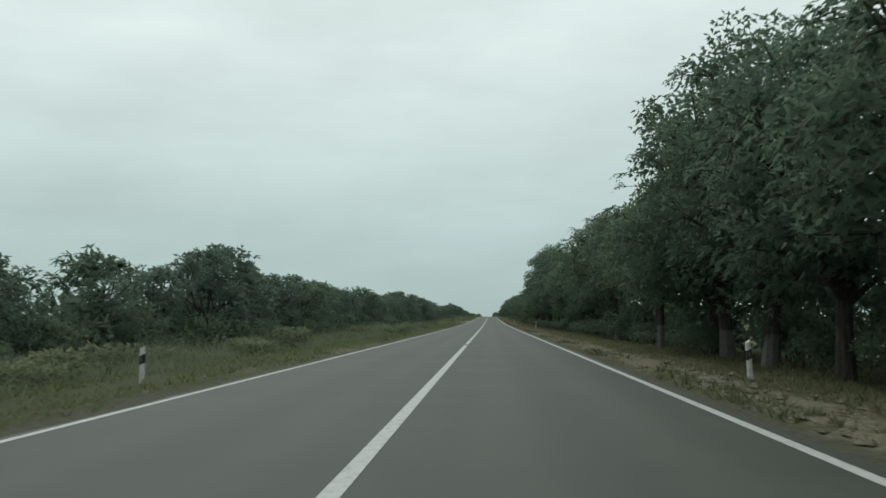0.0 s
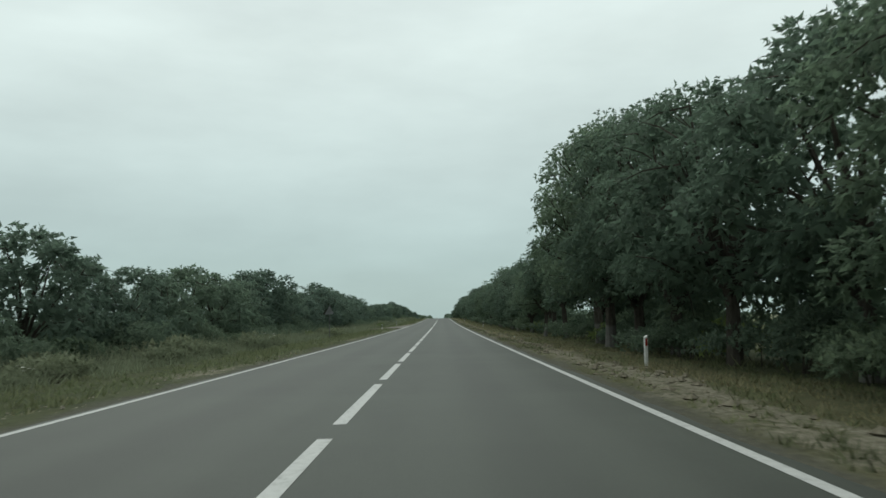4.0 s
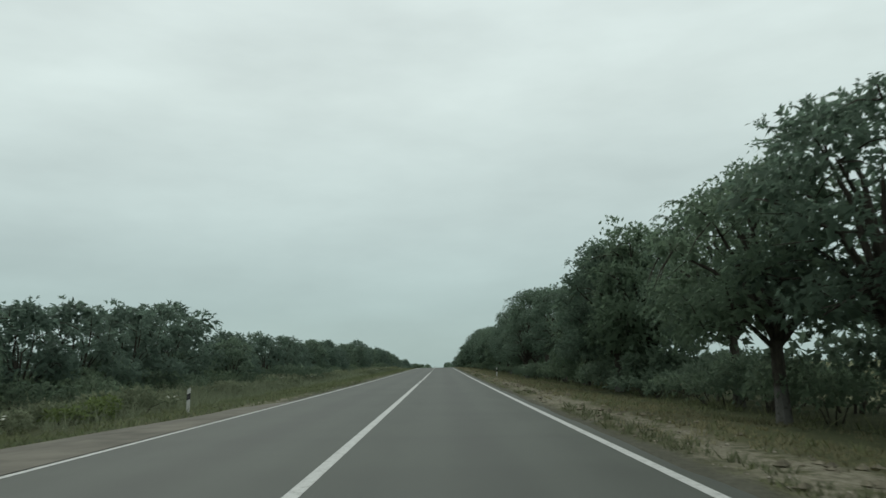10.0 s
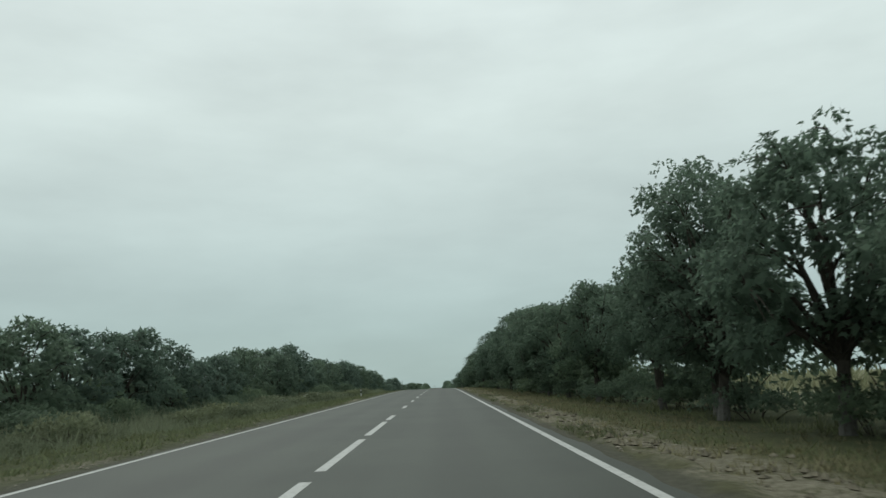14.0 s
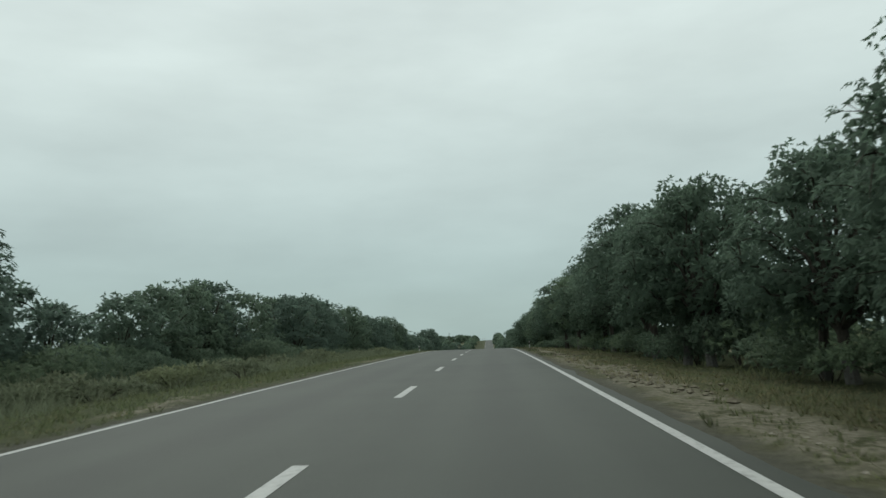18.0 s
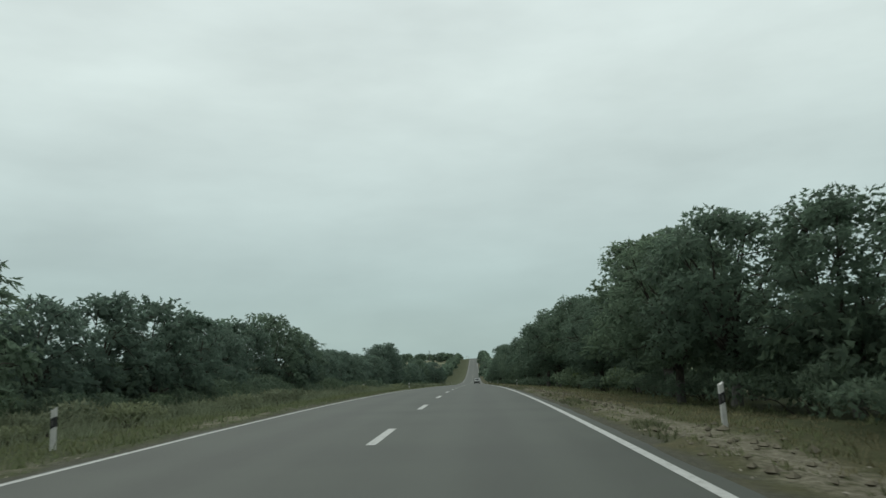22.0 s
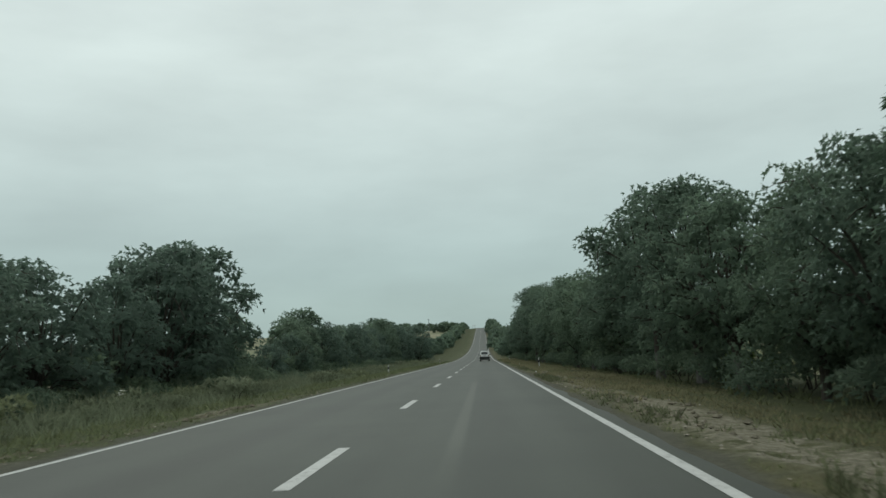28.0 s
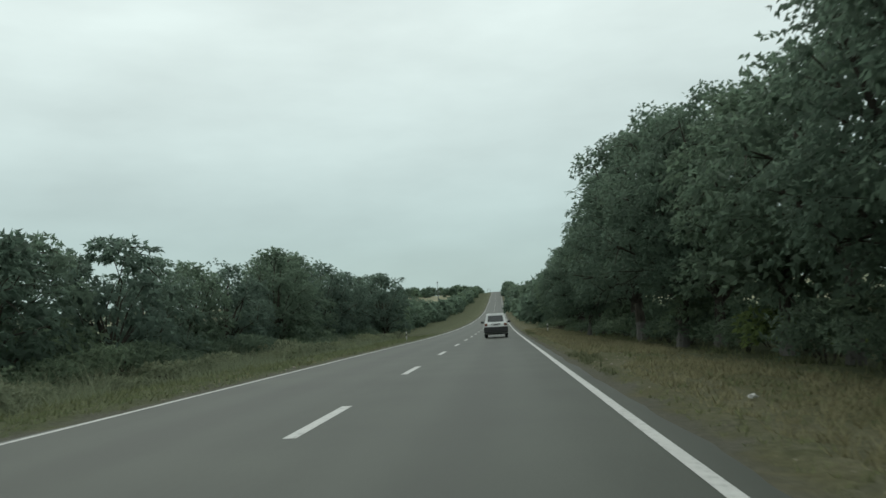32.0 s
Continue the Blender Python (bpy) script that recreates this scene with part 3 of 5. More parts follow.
def plant(y, x, top, kinds, name, label, group, wide=1.0):
    h0, meshes = kinds[int(rng.integers(len(kinds)))]
    s = (top - float(np.interp(x, CX, CZ))) / h0
    w = s * wide * (0.94 + 0.16 * rng.random())
    return tree_thing(name, meshes, label, "tree", group, stand(x, y, rng.random() * 6.28, (w, w, s), 0.03 * rng.normal()))


walnut(-24.2, 10.4, 9.1, FAR[2], 0.99, 334)
walnut(-18.8, 10.6, 9.4, MIDDLE[0], 1.08, 121)
walnut(-13.4, 9.9, 9.6, TALL[1], 1.05, 251)
walnut(-8.4, 10.8, 9.5, MIDDLE[2], 0.97, 18)
walnut(-2.8, 10.8, 10.0, TALL[1], 1.01, 245)
walnut(3.0, 9.7, 9.9, TALL[1], 0.99, 296)
walnut(8.8, 9.5, 10.0, TALL[2], 1.05, 178)
walnut(13.9, 10.2, 9.1, MIDDLE[1], 1.12, 73)
walnut(19.2, 9.5, 8.9, MIDDLE[0], 1.04, 316)
walnut(24.8, 9.7, 10.9, TALL[0], 1.07, 213)
walnut(30.4, 10.1, 11.5, TALL[0], 1.08, 129)
walnut(33.0, 10.3, 9.8, MIDDLE[0], 1.15, 78)
walnut(37.9, 9.2, 7.9, AIRY[0], 0.78, 10)
walnut(44.2, 10.5, 7.7, AIRY[1], 1.07, 217)
walnut(48.8, 10.6, 8.9, AIRY[1], 1.02, 29)
walnut(55.7, 10.1, 9.1, AIRY[0], 1.08, 292)
walnut(62.7, 10.2, 10.1, TALL[1], 0.95, 263)
walnut(67.7, 10.7, 8.6, TALL[0], 1.01, 239)
walnut(69.4, 10.4, 6.6, MIDDLE[0], 1.06, 36)
walnut(76.0, 11.2, 8.4, TALL[1], 1.05, 280)
walnut(80.7, 10.6, 8.8, SHORT[2], 0.96, 320)
walnut(85.0, 10.1, 7.9, MIDDLE[3], 1.05, 320)
walnut(90.9, 10.9, 8.5, SHORT[2], 1.05, 239)
walnut(96.7, 10.0, 8.8, SHORT[0], 1.07, 274)
walnut(103.1, 10.2, 10.4, TALL[1], 1.07, 261)
walnut(108.5, 10.2, 11.3, TALL[0], 1.03, 134)
walnut(111.5, 9.5, 11.6, TALL[1], 1.06, 275)
walnut(118.4, 10.4, 12.9, TALL[0], 0.98, 20)
walnut(121.8, 11.3, 8.5, SHORT[3], 1.05, 356)
walnut(128.9, 10.1, 7.7, AIRY[0], 0.99, 295)
walnut(131.4, 8.9, 5.8, AIRY[0], 1.01, 113)
walnut(134.9, 10.1, 6.9, AIRY[1], 1.09, 339)
walnut(143.1, 10.8, 6.4, AIRY[0], 1.04, 102)
walnut(147.5, 9.8, 5.9, SHORT[3], 1.14, 10)
walnut(152.8, 11.8, 6.4, SHORT[0], 1.06, 207)
walnut(160.0, 9.7, 6.9, SHORT[2], 1.08, 43)
walnut(163.6, 10.7, 7.9, AIRY[2], 0.88, 300)
walnut(167.3, 9.8, 7.5, AIRY[2], 1.03, 204)
walnut(172.8, 10.1, 7.6, AIRY[0], 0.99, 186)
walnut(175.1, 10.2, 7.1, MIDDLE[3], 1.05, 306)
walnut(181.2, 10.6, 6.5, SHORT[1], 1.15, 72)
walnut(186.6, 9.9, 5.7, AIRY[0], 1.04, 339)
walnut(192.2, 10.1, 4.8, AIRY[1], 1.04, 92)
walnut(198.4, 10.5, 6.9, AIRY[2], 1.10, 164)
walnut(201.3, 9.3, 6.3, AIRY[0], 1.07, 168)
walnut(208.7, 11.1, 7.5, AIRY[0], 0.91, 171)
walnut(218.1, 10.8, 7.7, SHORT[0], 1.00, 76)
walnut(220.2, 9.8, 7.2, MIDDLE[3], 1.08, 22)
walnut(226.6, 11.2, 8.1, MIDDLE[2], 1.07, 102)
walnut(231.0, 10.4, 5.6, MIDDLE[0], 1.05, 263)
walnut(235.2, 10.9, 5.9, MIDDLE[2], 1.08, 87)
walnut(241.0, 10.5, 6.9, AIRY[2], 1.09, 174)
walnut(250.1, 10.5, 7.8, AIRY[2], 1.03, 119)
walnut(253.1, 9.1, 8.0, LACE, 1.02, 2)
walnut(257.8, 10.6, 8.3, LACE, 1.04, 13)
walnut(261.1, 9.7, 5.5, SHORT[0], 1.07, 105)
walnut(267.3, 10.6, 5.6, AIRY[2], 1.05, 342)
walnut(272.8, 10.2, 6.5, SHORT[1], 0.98, 175)
walnut(279.5, 10.0, 7.5, TALL[0], 1.02, 241)
walnut(281.7, 10.7, 8.6, TALL[0], 1.01, 140)
walnut(287.2, 10.4, 5.6, AIRY[2], 1.12, 254)
walnut(290.1, 11.2, 6.4, AIRY[2], 1.01, 343)
walnut(297.6, 10.0, 6.2, AIRY[2], 0.94, 275)
walnut(299.4, 10.4, 6.2, MIDDLE[0], 1.05, 133)
walnut(306.7, 9.9, 6.0, SHORT[3], 1.06, 66)
walnut(314.1, 9.7, 6.6, SHORT[1], 0.92, 174)
walnut(317.0, 10.4, 7.1, SHORT[2], 1.23, 172)
walnut(323.1, 10.4, 7.4, AIRY[1], 1.09, 125)
walnut(329.2, 11.3, 8.0, AIRY[0], 1.05, 315)
walnut(333.9, 10.5, 8.0, AIRY[2], 1.09, 124)
walnut(338.7, 10.5, 8.0, MIDDLE[2], 1.09, 240)
walnut(341.3, 9.4, 6.1, MIDDLE[0], 1.00, 313)
walnut(348.0, 10.1, 5.6, SHORT[2], 1.09, 331)
walnut(350.4, 10.5, 5.5, AIRY[1], 1.03, 40)
walnut(358.0, 9.7, 6.8, SHORT[2], 1.02, 339)
walnut(360.3, 9.4, 6.5, SHORT[3], 1.03, 236)
walnut(368.2, 9.9, 7.2, AIRY[0], 1.12, 304)
walnut(373.8, 10.6, 8.6, MIDDLE[1], 1.09, 93)
walnut(375.7, 11.4, 8.4, AIRY[2], 1.09, 278)
walnut(384.3, 10.3, 6.3, AIRY[1], 1.05, 218)
walnut(387.2, 10.2, 6.3, SHORT[1], 1.12, 74)
walnut(393.8, 10.3, 6.5, SHORT[2], 1.10, 241)
walnut(397.8, 9.5, 6.6, AIRY[1], 1.10, 118)
walnut(403.8, 10.7, 8.3, TALL[1], 1.10, 295)
walnut(406.9, 9.3, 7.1, SHORT[0], 1.09, 285)
walnut(412.4, 11.0, 5.9, SHORT[1], 1.07, 21)
walnut(414.8, 10.5, 5.2, MIDDLE[2], 1.05, 325)
walnut(422.6, 11.2, 5.6, SHORT[2], 1.07, 306)
walnut(428.2, 10.0, 6.4, SHORT[3], 1.08, 247)
walnut(432.0, 9.2, 6.1, MIDDLE[1], 1.14, 92)
walnut(439.6, 10.7, 7.7, SHORT[3], 1.23, 358)
walnut(441.3, 11.5, 7.8, AIRY[1], 1.18, 138)
walnut(449.1, 11.2, 6.1, SHORT[2], 1.06, 223)
walnut(454.1, 9.9, 5.5, SHORT[0], 1.07, 102)
walnut(459.1, 10.3, 6.5, MIDDLE[1], 0.92, 158)
walnut(464.9, 10.7, 7.4, AIRY[2], 1.11, 143)
walnut(470.5, 10.9, 7.5, AIRY[0], 1.07, 93)
walnut(475.5, 9.6, 7.2, SHORT[2], 1.14, 115)
walnut(480.8, 9.8, 8.2, TALL[2], 1.04, 94)
walnut(485.5, 9.3, 6.8, AIRY[1], 1.07, 3)
walnut(490.9, 10.2, 7.5, MIDDLE[3], 1.05, 107)
walnut(496.4, 10.3, 7.5, MIDDLE[1], 1.11, 327)
walnut(500.1, 9.6, 7.6, MIDDLE[3], 1.02, 171)
walnut(505.5, 10.4, 7.1, AIRY[2], 1.04, 310)
walnut(511.9, 10.9, 7.3, MIDDLE[1], 1.06, 179)
walnut(516.0, 10.6, 7.0, MIDDLE[0], 1.33, 54)
walnut(523.9, 11.4, 6.7, AIRY[1], 1.25, 307)
walnut(527.4, 9.7, 5.3, SHORT[1], 0.90, 43)
walnut(532.0, 10.2, 5.6, MIDDLE[0], 0.94, 132)
walnut(538.1, 10.2, 6.3, SHORT[2], 1.03, 324)
walnut(543.2, 10.3, 8.2, TALL[1], 1.11, 327)
walnut(548.9, 10.0, 8.8, AIRY[2], 0.97, 287)
walnut(557.9, 11.6, 9.0, MIDDLE[3], 1.04, 66)
walnut(561.5, 10.5, 6.3, AIRY[0], 1.07, 172)
walnut(565.5, 10.6, 6.3, MIDDLE[3], 1.05, 281)
walnut(570.8, 10.0, 6.8, MIDDLE[2], 1.02, 216)
walnut(577.3, 9.6, 6.7, MIDDLE[1], 1.02, 260)
walnut(584.8, 10.2, 8.0, AIRY[0], 0.89, 44)
walnut(588.1, 11.0, 9.0, AIRY[1], 1.09, 345)
walnut(592.8, 10.6, 7.8, AIRY[2], 0.9, 40)
walnut(596.8, 10.8, 8.8, MIDDLE[1], 0.98, 160)
walnut(600.1, 10.4, 9.3, TALL[0], 0.98, 116)
walnut(605.2, 10.9, 8.4, AIRY[2], 1.02, 334)
walnut(610.0, 11.0, 8.5, MIDDLE[3], 1.00, 358)
walnut(616.1, 10.7, 10.2, TALL[2], 0.98, 23)
walnut(618.8, 9.9, 10.1, TALL[0], 1.09, 214)
walnut(621.9, 10.6, 11.2, TALL[1], 1.00, 284)
walnut(627.4, 9.8, 11.4, TALL[1], 1.10, 335)
walnut(634.4, 10.6, 11.7, TALL[1], 1.06, 167)
walnut(641.6, 11.1, 12.1, TALL[1], 1.04, 70)
walnut(645.8, 9.1, 7.7, MIDDLE[3], 1.04, 261)
walnut(648.9, 10.6, 9.9, MIDDLE[2], 1.05, 76)
walnut(656.9, 9.8, 8.3, SHORT[3], 1.06, 166)
walnut(661.6, 10.1, 9.1, TALL[0], 1.05, 112)
walnut(666.9, 10.5, 8.9, TALL[1], 1.05, 42)
walnut(673.3, 10.4, 9.0, TALL[0], 1.05, 247)
walnut(678.2, 10.5, 9.7, TALL[2], 1.06, 256)
walnut(684.3, 10.9, 8.9, SHORT[2], 1.06, 74)
walnut(690.2, 10.2, 8.5, MIDDLE[0], 1.07, 220)

# the belt across the road
thicket(-24.7, -16.9, 5.0, BACK[0], 1.07, 110)
thicket(-19.0, -16.3, 5.0, LEFT[0], 1.07, 185)
thicket(-13.5, -15.8, 4.9, LEFT[3], 1.07, 20)
thicket(-8.0, -21.6, 4.2, BACK[1], 1.10, 284)
thicket(-7.9, -19.1, 5.0, LEFT[3], 0.95, 188)
thicket(-3.1, -16.6, 4.7, LEFT[4], 0.95, 234)
thicket(2.3, -16.8, 5.1, LEFT[1], 0.98, 110)
thicket(5.5, -21.1, 3.9, BACK[1], 1.07, 92)
thicket(7.7, -16.5, 5.0, LEFT[2], 1.02, 325)
thicket(13.2, -18.2, 4.9, LEFT[0], 1.05, 331)
thicket(18.2, -16.2, 4.8, LEFT[0], 1.05, 308)
thicket(20.5, -21.3, 3.6, BACK[2], 1.05, 330)
thicket(23.4, -16.3, 4.1, LEFT[1], 1.06, 232)
thicket(26.5, -17.1, 3.6, LEFT[3], 1.07, 69)
thicket(33.5, -21.8, 3.8, BACK[1], 1.04, 243)
thicket(34.0, -16.7, 4.6, LEFT[2], 1.11, 348)
thicket(39.9, -17.0, 4.2, LEFT[4], 1.05, 221)
thicket(44.1, -15.8, 5.6, LEFT[0], 1.05, 324)
thicket(46.4, -22.6, 5.1, BACK[2], 1.06, 359)
thicket(51.4, -17.4, 6.6, LEFT[3], 0.94, 279)
thicket(53.7, -16.7, 5.5, LEFT[1], 1.05, 268)
thicket(59.8, -16.4, 4.9, LEFT[3], 1.07, 96)
thicket(60.7, -22.9, 4.2, BACK[1], 1.05, 111)
thicket(63.3, -14.9, 4.6, LEFT[0], 1.05, 180)
thicket(69.0, -16.8, 5.4, LEFT[3], 1.06, 39)
thicket(74.0, -21.5, 5.8, BACK[1], 1.06, 105)
thicket(74.2, -15.9, 4.9, LEFT[4], 1.02, 182)
thicket(79.6, -17.0, 5.0, LEFT[0], 1.08, 297)
thicket(85.4, -18.9, 5.6, LEFT[1], 1.08, 44)
thicket(88.1, -23.3, 3.9, BACK[1], 1.05, 34)
thicket(91.4, -17.6, 5.2, LEFT[4], 1.09, 322)
thicket(96.5, -17.4, 5.1, LEFT[1], 1.04, 39)
thicket(100.7, -25.0, 4.4, BACK[1], 1.05, 220)
thicket(100.7, -17.7, 5.0, LEFT[2], 1.05, 318)
thicket(106.7, -16.9, 5.8, LEFT[0], 1.06, 157)
thicket(111.9, -17.3, 4.8, LEFT[3], 1.04, 142)
thicket(112.9, -21.6, 3.8, BACK[1], 1.05, 297)
thicket(116.4, -16.4, 4.6, LEFT[3], 1.03, 262)
thicket(121.2, -16.5, 4.7, LEFT[2], 1.05, 242)
thicket(126.7, -20.0, 3.8, BACK[0], 1.05, 211)
thicket(127.0, -16.8, 5.4, LEFT[0], 1.06, 23)
thicket(131.4, -15.9, 5.1, LEFT[4], 1.06, 341)
thicket(138.3, -17.0, 4.8, LEFT[4], 1.04, 22)
thicket(140.4, -21.8, 6.2, BACK[0], 1.07, 7)
thicket(142.4, -16.9, 5.2, LEFT[3], 1.02, 315)
thicket(148.7, -17.4, 6.5, LEFT_TALL[0], 1.02, 142)
thicket(151.9, -16.8, 6.7, LEFT[3], 1.03, 39)
thicket(154.8, -20.2, 4.5, BACK[0], 1.06, 1)
thicket(158.1, -16.8, 5.0, LEFT[3], 1.05, 192)
thicket(162.7, -16.9, 4.6, LEFT[3], 1.05, 199)
thicket(168.9, -15.9, 4.3, LEFT[1], 1.06, 244)
thicket(169.0, -22.0, 3.8, BACK[0], 1.05, 50)
thicket(172.5, -16.8, 5.0, LEFT[4], 1.01, 71)
thicket(179.4, -15.5, 5.9, LEFT[3], 1.07, 88)
thicket(183.2, -20.0, 5.5, BACK[0], 1.03, 157)
thicket(184.9, -15.9, 6.0, LEFT[4], 1.05, 271)
thicket(187.6, -17.6, 7.0, LEFT_TALL[1], 1.10, 193)
thicket(195.1, -16.1, 5.2, LEFT[2], 1.08, 137)
thicket(196.2, -21.7, 4.4, BACK[2], 1.05, 153)
thicket(199.6, -16.3, 6.0, LEFT[4], 1.10, 56)
thicket(204.8, -16.8, 5.8, LEFT[4], 1.08, 32)
thicket(210.5, -17.2, 4.7, LEFT[2], 1.05, 261)
thicket(210.5, -21.6, 3.5, BACK[2], 1.06, 42)
thicket(216.7, -17.1, 4.5, LEFT[2], 1.05, 65)
thicket(221.5, -16.6, 4.9, LEFT[2], 1.04, 282)
thicket(222.9, -22.6, 4.7, BACK[0], 1.05, 48)
thicket(227.4, -16.5, 5.1, LEFT[2], 1.02, 295)
thicket(232.9, -16.7, 5.5, LEFT[0], 1.04, 91)
thicket(237.6, -20.9, 5.9, BACK[1], 1.05, 243)
thicket(239.0, -18.2, 6.2, LEFT[3], 1.14, 68)
thicket(243.5, -15.1, 3.7, LEFT[0], 1.05, 61)
thicket(249.1, -16.7, 4.4, LEFT[2], 1.05, 270)
thicket(252.0, -19.6, 3.6, BACK[2], 1.06, 46)
thicket(253.2, -16.8, 3.2, LEFT[1], 1.05, 9)
thicket(259.6, -16.2, 4.4, LEFT[0], 1.06, 29)
thicket(263.2, -20.1, 4.8, BACK[0], 1.10, 222)
thicket(264.5, -15.3, 4.6, LEFT[3], 1.03, 263)
thicket(270.4, -15.6, 4.2, LEFT[3], 1.07, 289)
thicket(274.2, -16.1, 4.1, LEFT[4], 1.01, 125)
thicket(279.5, -21.6, 5.8, BACK[2], 1.06, 196)
thicket(280.7, -16.2, 3.3, LEFT[4], 1.05, 145)
thicket(285.3, -17.8, 3.8, LEFT[2], 1.04, 113)
thicket(290.7, -16.9, 4.9, LEFT[4], 1.04, 255)
thicket(291.8, -21.3, 3.2, BACK[0], 1.05, 215)
thicket(295.8, -17.3, 4.9, LEFT[0], 1.05, 132)
thicket(300.6, -16.7, 4.8, LEFT[4], 1.02, 37)
thicket(303.3, -17.0, 5.2, LEFT[1], 1.02, 173)
thicket(306.5, -20.6, 3.8, BACK[1], 1.05, 197)
thicket(308.8, -16.6, 4.6, LEFT[0], 1.03, 270)
thicket(315.9, -17.0, 3.6, LEFT[2], 1.05, 62)
thicket(318.7, -20.6, 3.9, BACK[1], 1.05, 3)
thicket(321.6, -17.3, 4.1, LEFT[4], 1.05, 119)
thicket(326.3, -18.0, 4.6, LEFT[0], 1.05, 299)
thicket(331.0, -17.1, 5.3, LEFT[3], 1.05, 329)
thicket(331.4, -22.0, 4.2, BACK[0], 1.05, 115)
thicket(336.9, -15.6, 4.9, LEFT[2], 1.05, 104)
thicket(342.1, -17.9, 5.6, LEFT[1], 1.07, 174)
thicket(344.8, -20.8, 5.4, BACK[1], 1.02, 92)
thicket(345.7, -16.4, 6.1, LEFT_TALL[0], 1.04, 45)
thicket(353.5, -17.0, 6.7, LEFT_TALL[2], 1.02, 339)
thicket(357.2, -17.8, 4.6, LEFT[0], 1.04, 237)
thicket(357.4, -21.2, 4.2, BACK[0], 1.05, 336)
thicket(361.2, -17.0, 3.4, LEFT[0], 1.06, 135)
thicket(367.6, -16.9, 4.0, LEFT[0], 1.04, 168)
thicket(371.7, -22.4, 3.8, BACK[2], 1.06, 318)
thicket(372.5, -17.8, 4.9, LEFT[2], 1.03, 100)
thicket(378.1, -17.7, 5.3, LEFT[0], 0.99, 321)
thicket(381.6, -17.8, 5.9, LEFT[3], 1.06, 318)
thicket(386.0, -20.2, 5.9, BACK[1], 1.06, 221)
thicket(386.6, -16.9, 5.3, LEFT[3], 1.07, 261)
thicket(396.0, -15.5, 5.6, LEFT[3], 1.05, 330)
thicket(398.6, -22.4, 4.7, BACK[1], 1.05, 159)
thicket(399.3, -17.3, 5.7, LEFT[1], 1.11, 14)
thicket(403.9, -15.8, 5.6, LEFT_TALL[0], 1.01, 38)
thicket(408.8, -17.0, 6.6, LEFT[2], 1.00, 225)
thicket(411.3, -20.3, 6.2, BACK[1], 1.05, 57)
thicket(414.0, -17.0, 6.0, LEFT_TALL[2], 1.04, 169)
thicket(420.1, -18.1, 6.0, LEFT_TALL[2], 1.05, 246)
thicket(424.7, -15.9, 6.1, LEFT_TALL[2], 1.02, 71)
thicket(424.8, -19.4, 6.7, BACK[0], 1.06, 24)
thicket(428.7, -17.2, 6.3, LEFT[0], 1.00, 6)
thicket(435.1, -17.4, 5.0, LEFT[4], 1.05, 262)
thicket(438.3, -21.1, 4.3, BACK[2], 1.05, 32)
thicket(440.4, -17.3, 5.8, LEFT[1], 1.12, 227)
thicket(445.1, -16.3, 5.9, LEFT[0], 1.06, 210)
thicket(451.2, -21.0, 5.0, BACK[2], 1.05, 192)
thicket(452.3, -16.7, 5.8, LEFT[2], 1.07, 340)
thicket(458.0, -17.6, 5.7, LEFT_TALL[2], 1.04, 54)
thicket(461.3, -17.7, 5.6, LEFT_TALL[1], 1.05, 255)
thicket(466.0, -24.1, 5.4, BACK[2], 1.05, 234)
thicket(467.7, -18.1, 6.5, LEFT_TALL[0], 1.08, 230)
thicket(473.2, -17.4, 7.7, LEFT_TALL[0], 1.12, 80)
thicket(478.6, -17.0, 6.4, LEFT_TALL[0], 1.09, 201)
thicket(478.9, -23.7, 7.7, BACK[0], 1.07, 269)
thicket(482.2, -16.1, 6.5, LEFT_TALL[0], 0.98, 128)
thicket(488.8, -17.4, 5.0, LEFT[4], 1.10, 43)
thicket(492.7, -23.4, 4.3, BACK[2], 1.05, 249)
thicket(493.9, -16.4, 4.8, LEFT[4], 1.07, 6)
thicket(499.6, -17.6, 5.4, LEFT[1], 1.06, 11)
thicket(503.4, -16.6, 5.5, LEFT[1], 1.05, 337)
thicket(505.3, -21.9, 4.2, BACK[1], 1.05, 267)
thicket(509.4, -16.6, 5.5, LEFT[3], 1.03, 55)
thicket(514.5, -17.1, 5.1, LEFT[2], 1.05, 213)
thicket(519.7, -17.0, 5.4, LEFT[0], 1.02, 113)
thicket(519.8, -21.1, 4.4, BACK[2], 1.05, 126)
thicket(523.7, -17.4, 5.1, LEFT[0], 1.04, 237)
thicket(529.2, -19.1, 5.7, LEFT[1], 1.03, 290)
thicket(532.1, -21.8, 4.1, BACK[0], 1.06, 157)
thicket(535.7, -17.4, 4.9, LEFT[2], 1.05, 274)
thicket(539.0, -16.4, 5.7, LEFT_TALL[1], 1.05, 121)
thicket(543.6, -16.7, 6.1, LEFT_TALL[1], 1.07, 250)
thicket(545.9, -20.2, 6.0, BACK[0], 1.03, 345)
thicket(550.0, -16.6, 6.1, LEFT_TALL[1], 1.04, 26)
thicket(556.0, -16.7, 8.9, LEFT_TALL[0], 1.09, 16)
thicket(559.1, -18.1, 9.0, LEFT_TALL[1], 1.03, 160)
thicket(562.4, -21.1, 6.9, BACK[1], 1.06, 195)
thicket(563.3, -16.9, 9.5, LEFT_TALL[1], 0.96, 111)
thicket(570.6, -17.8, 5.1, LEFT[4], 1.05, 207)
thicket(574.1, -23.8, 3.2, BACK[0], 1.05, 0)
thicket(574.9, -15.7, 2.8, LEFT[3], 1.05, 87)
thicket(580.3, -15.5, 3.9, LEFT[2], 1.03, 59)
thicket(585.8, -16.7, 5.4, LEFT[0], 1.10, 78)
thicket(586.3, -24.0, 5.5, BACK[2], 0.95, 273)
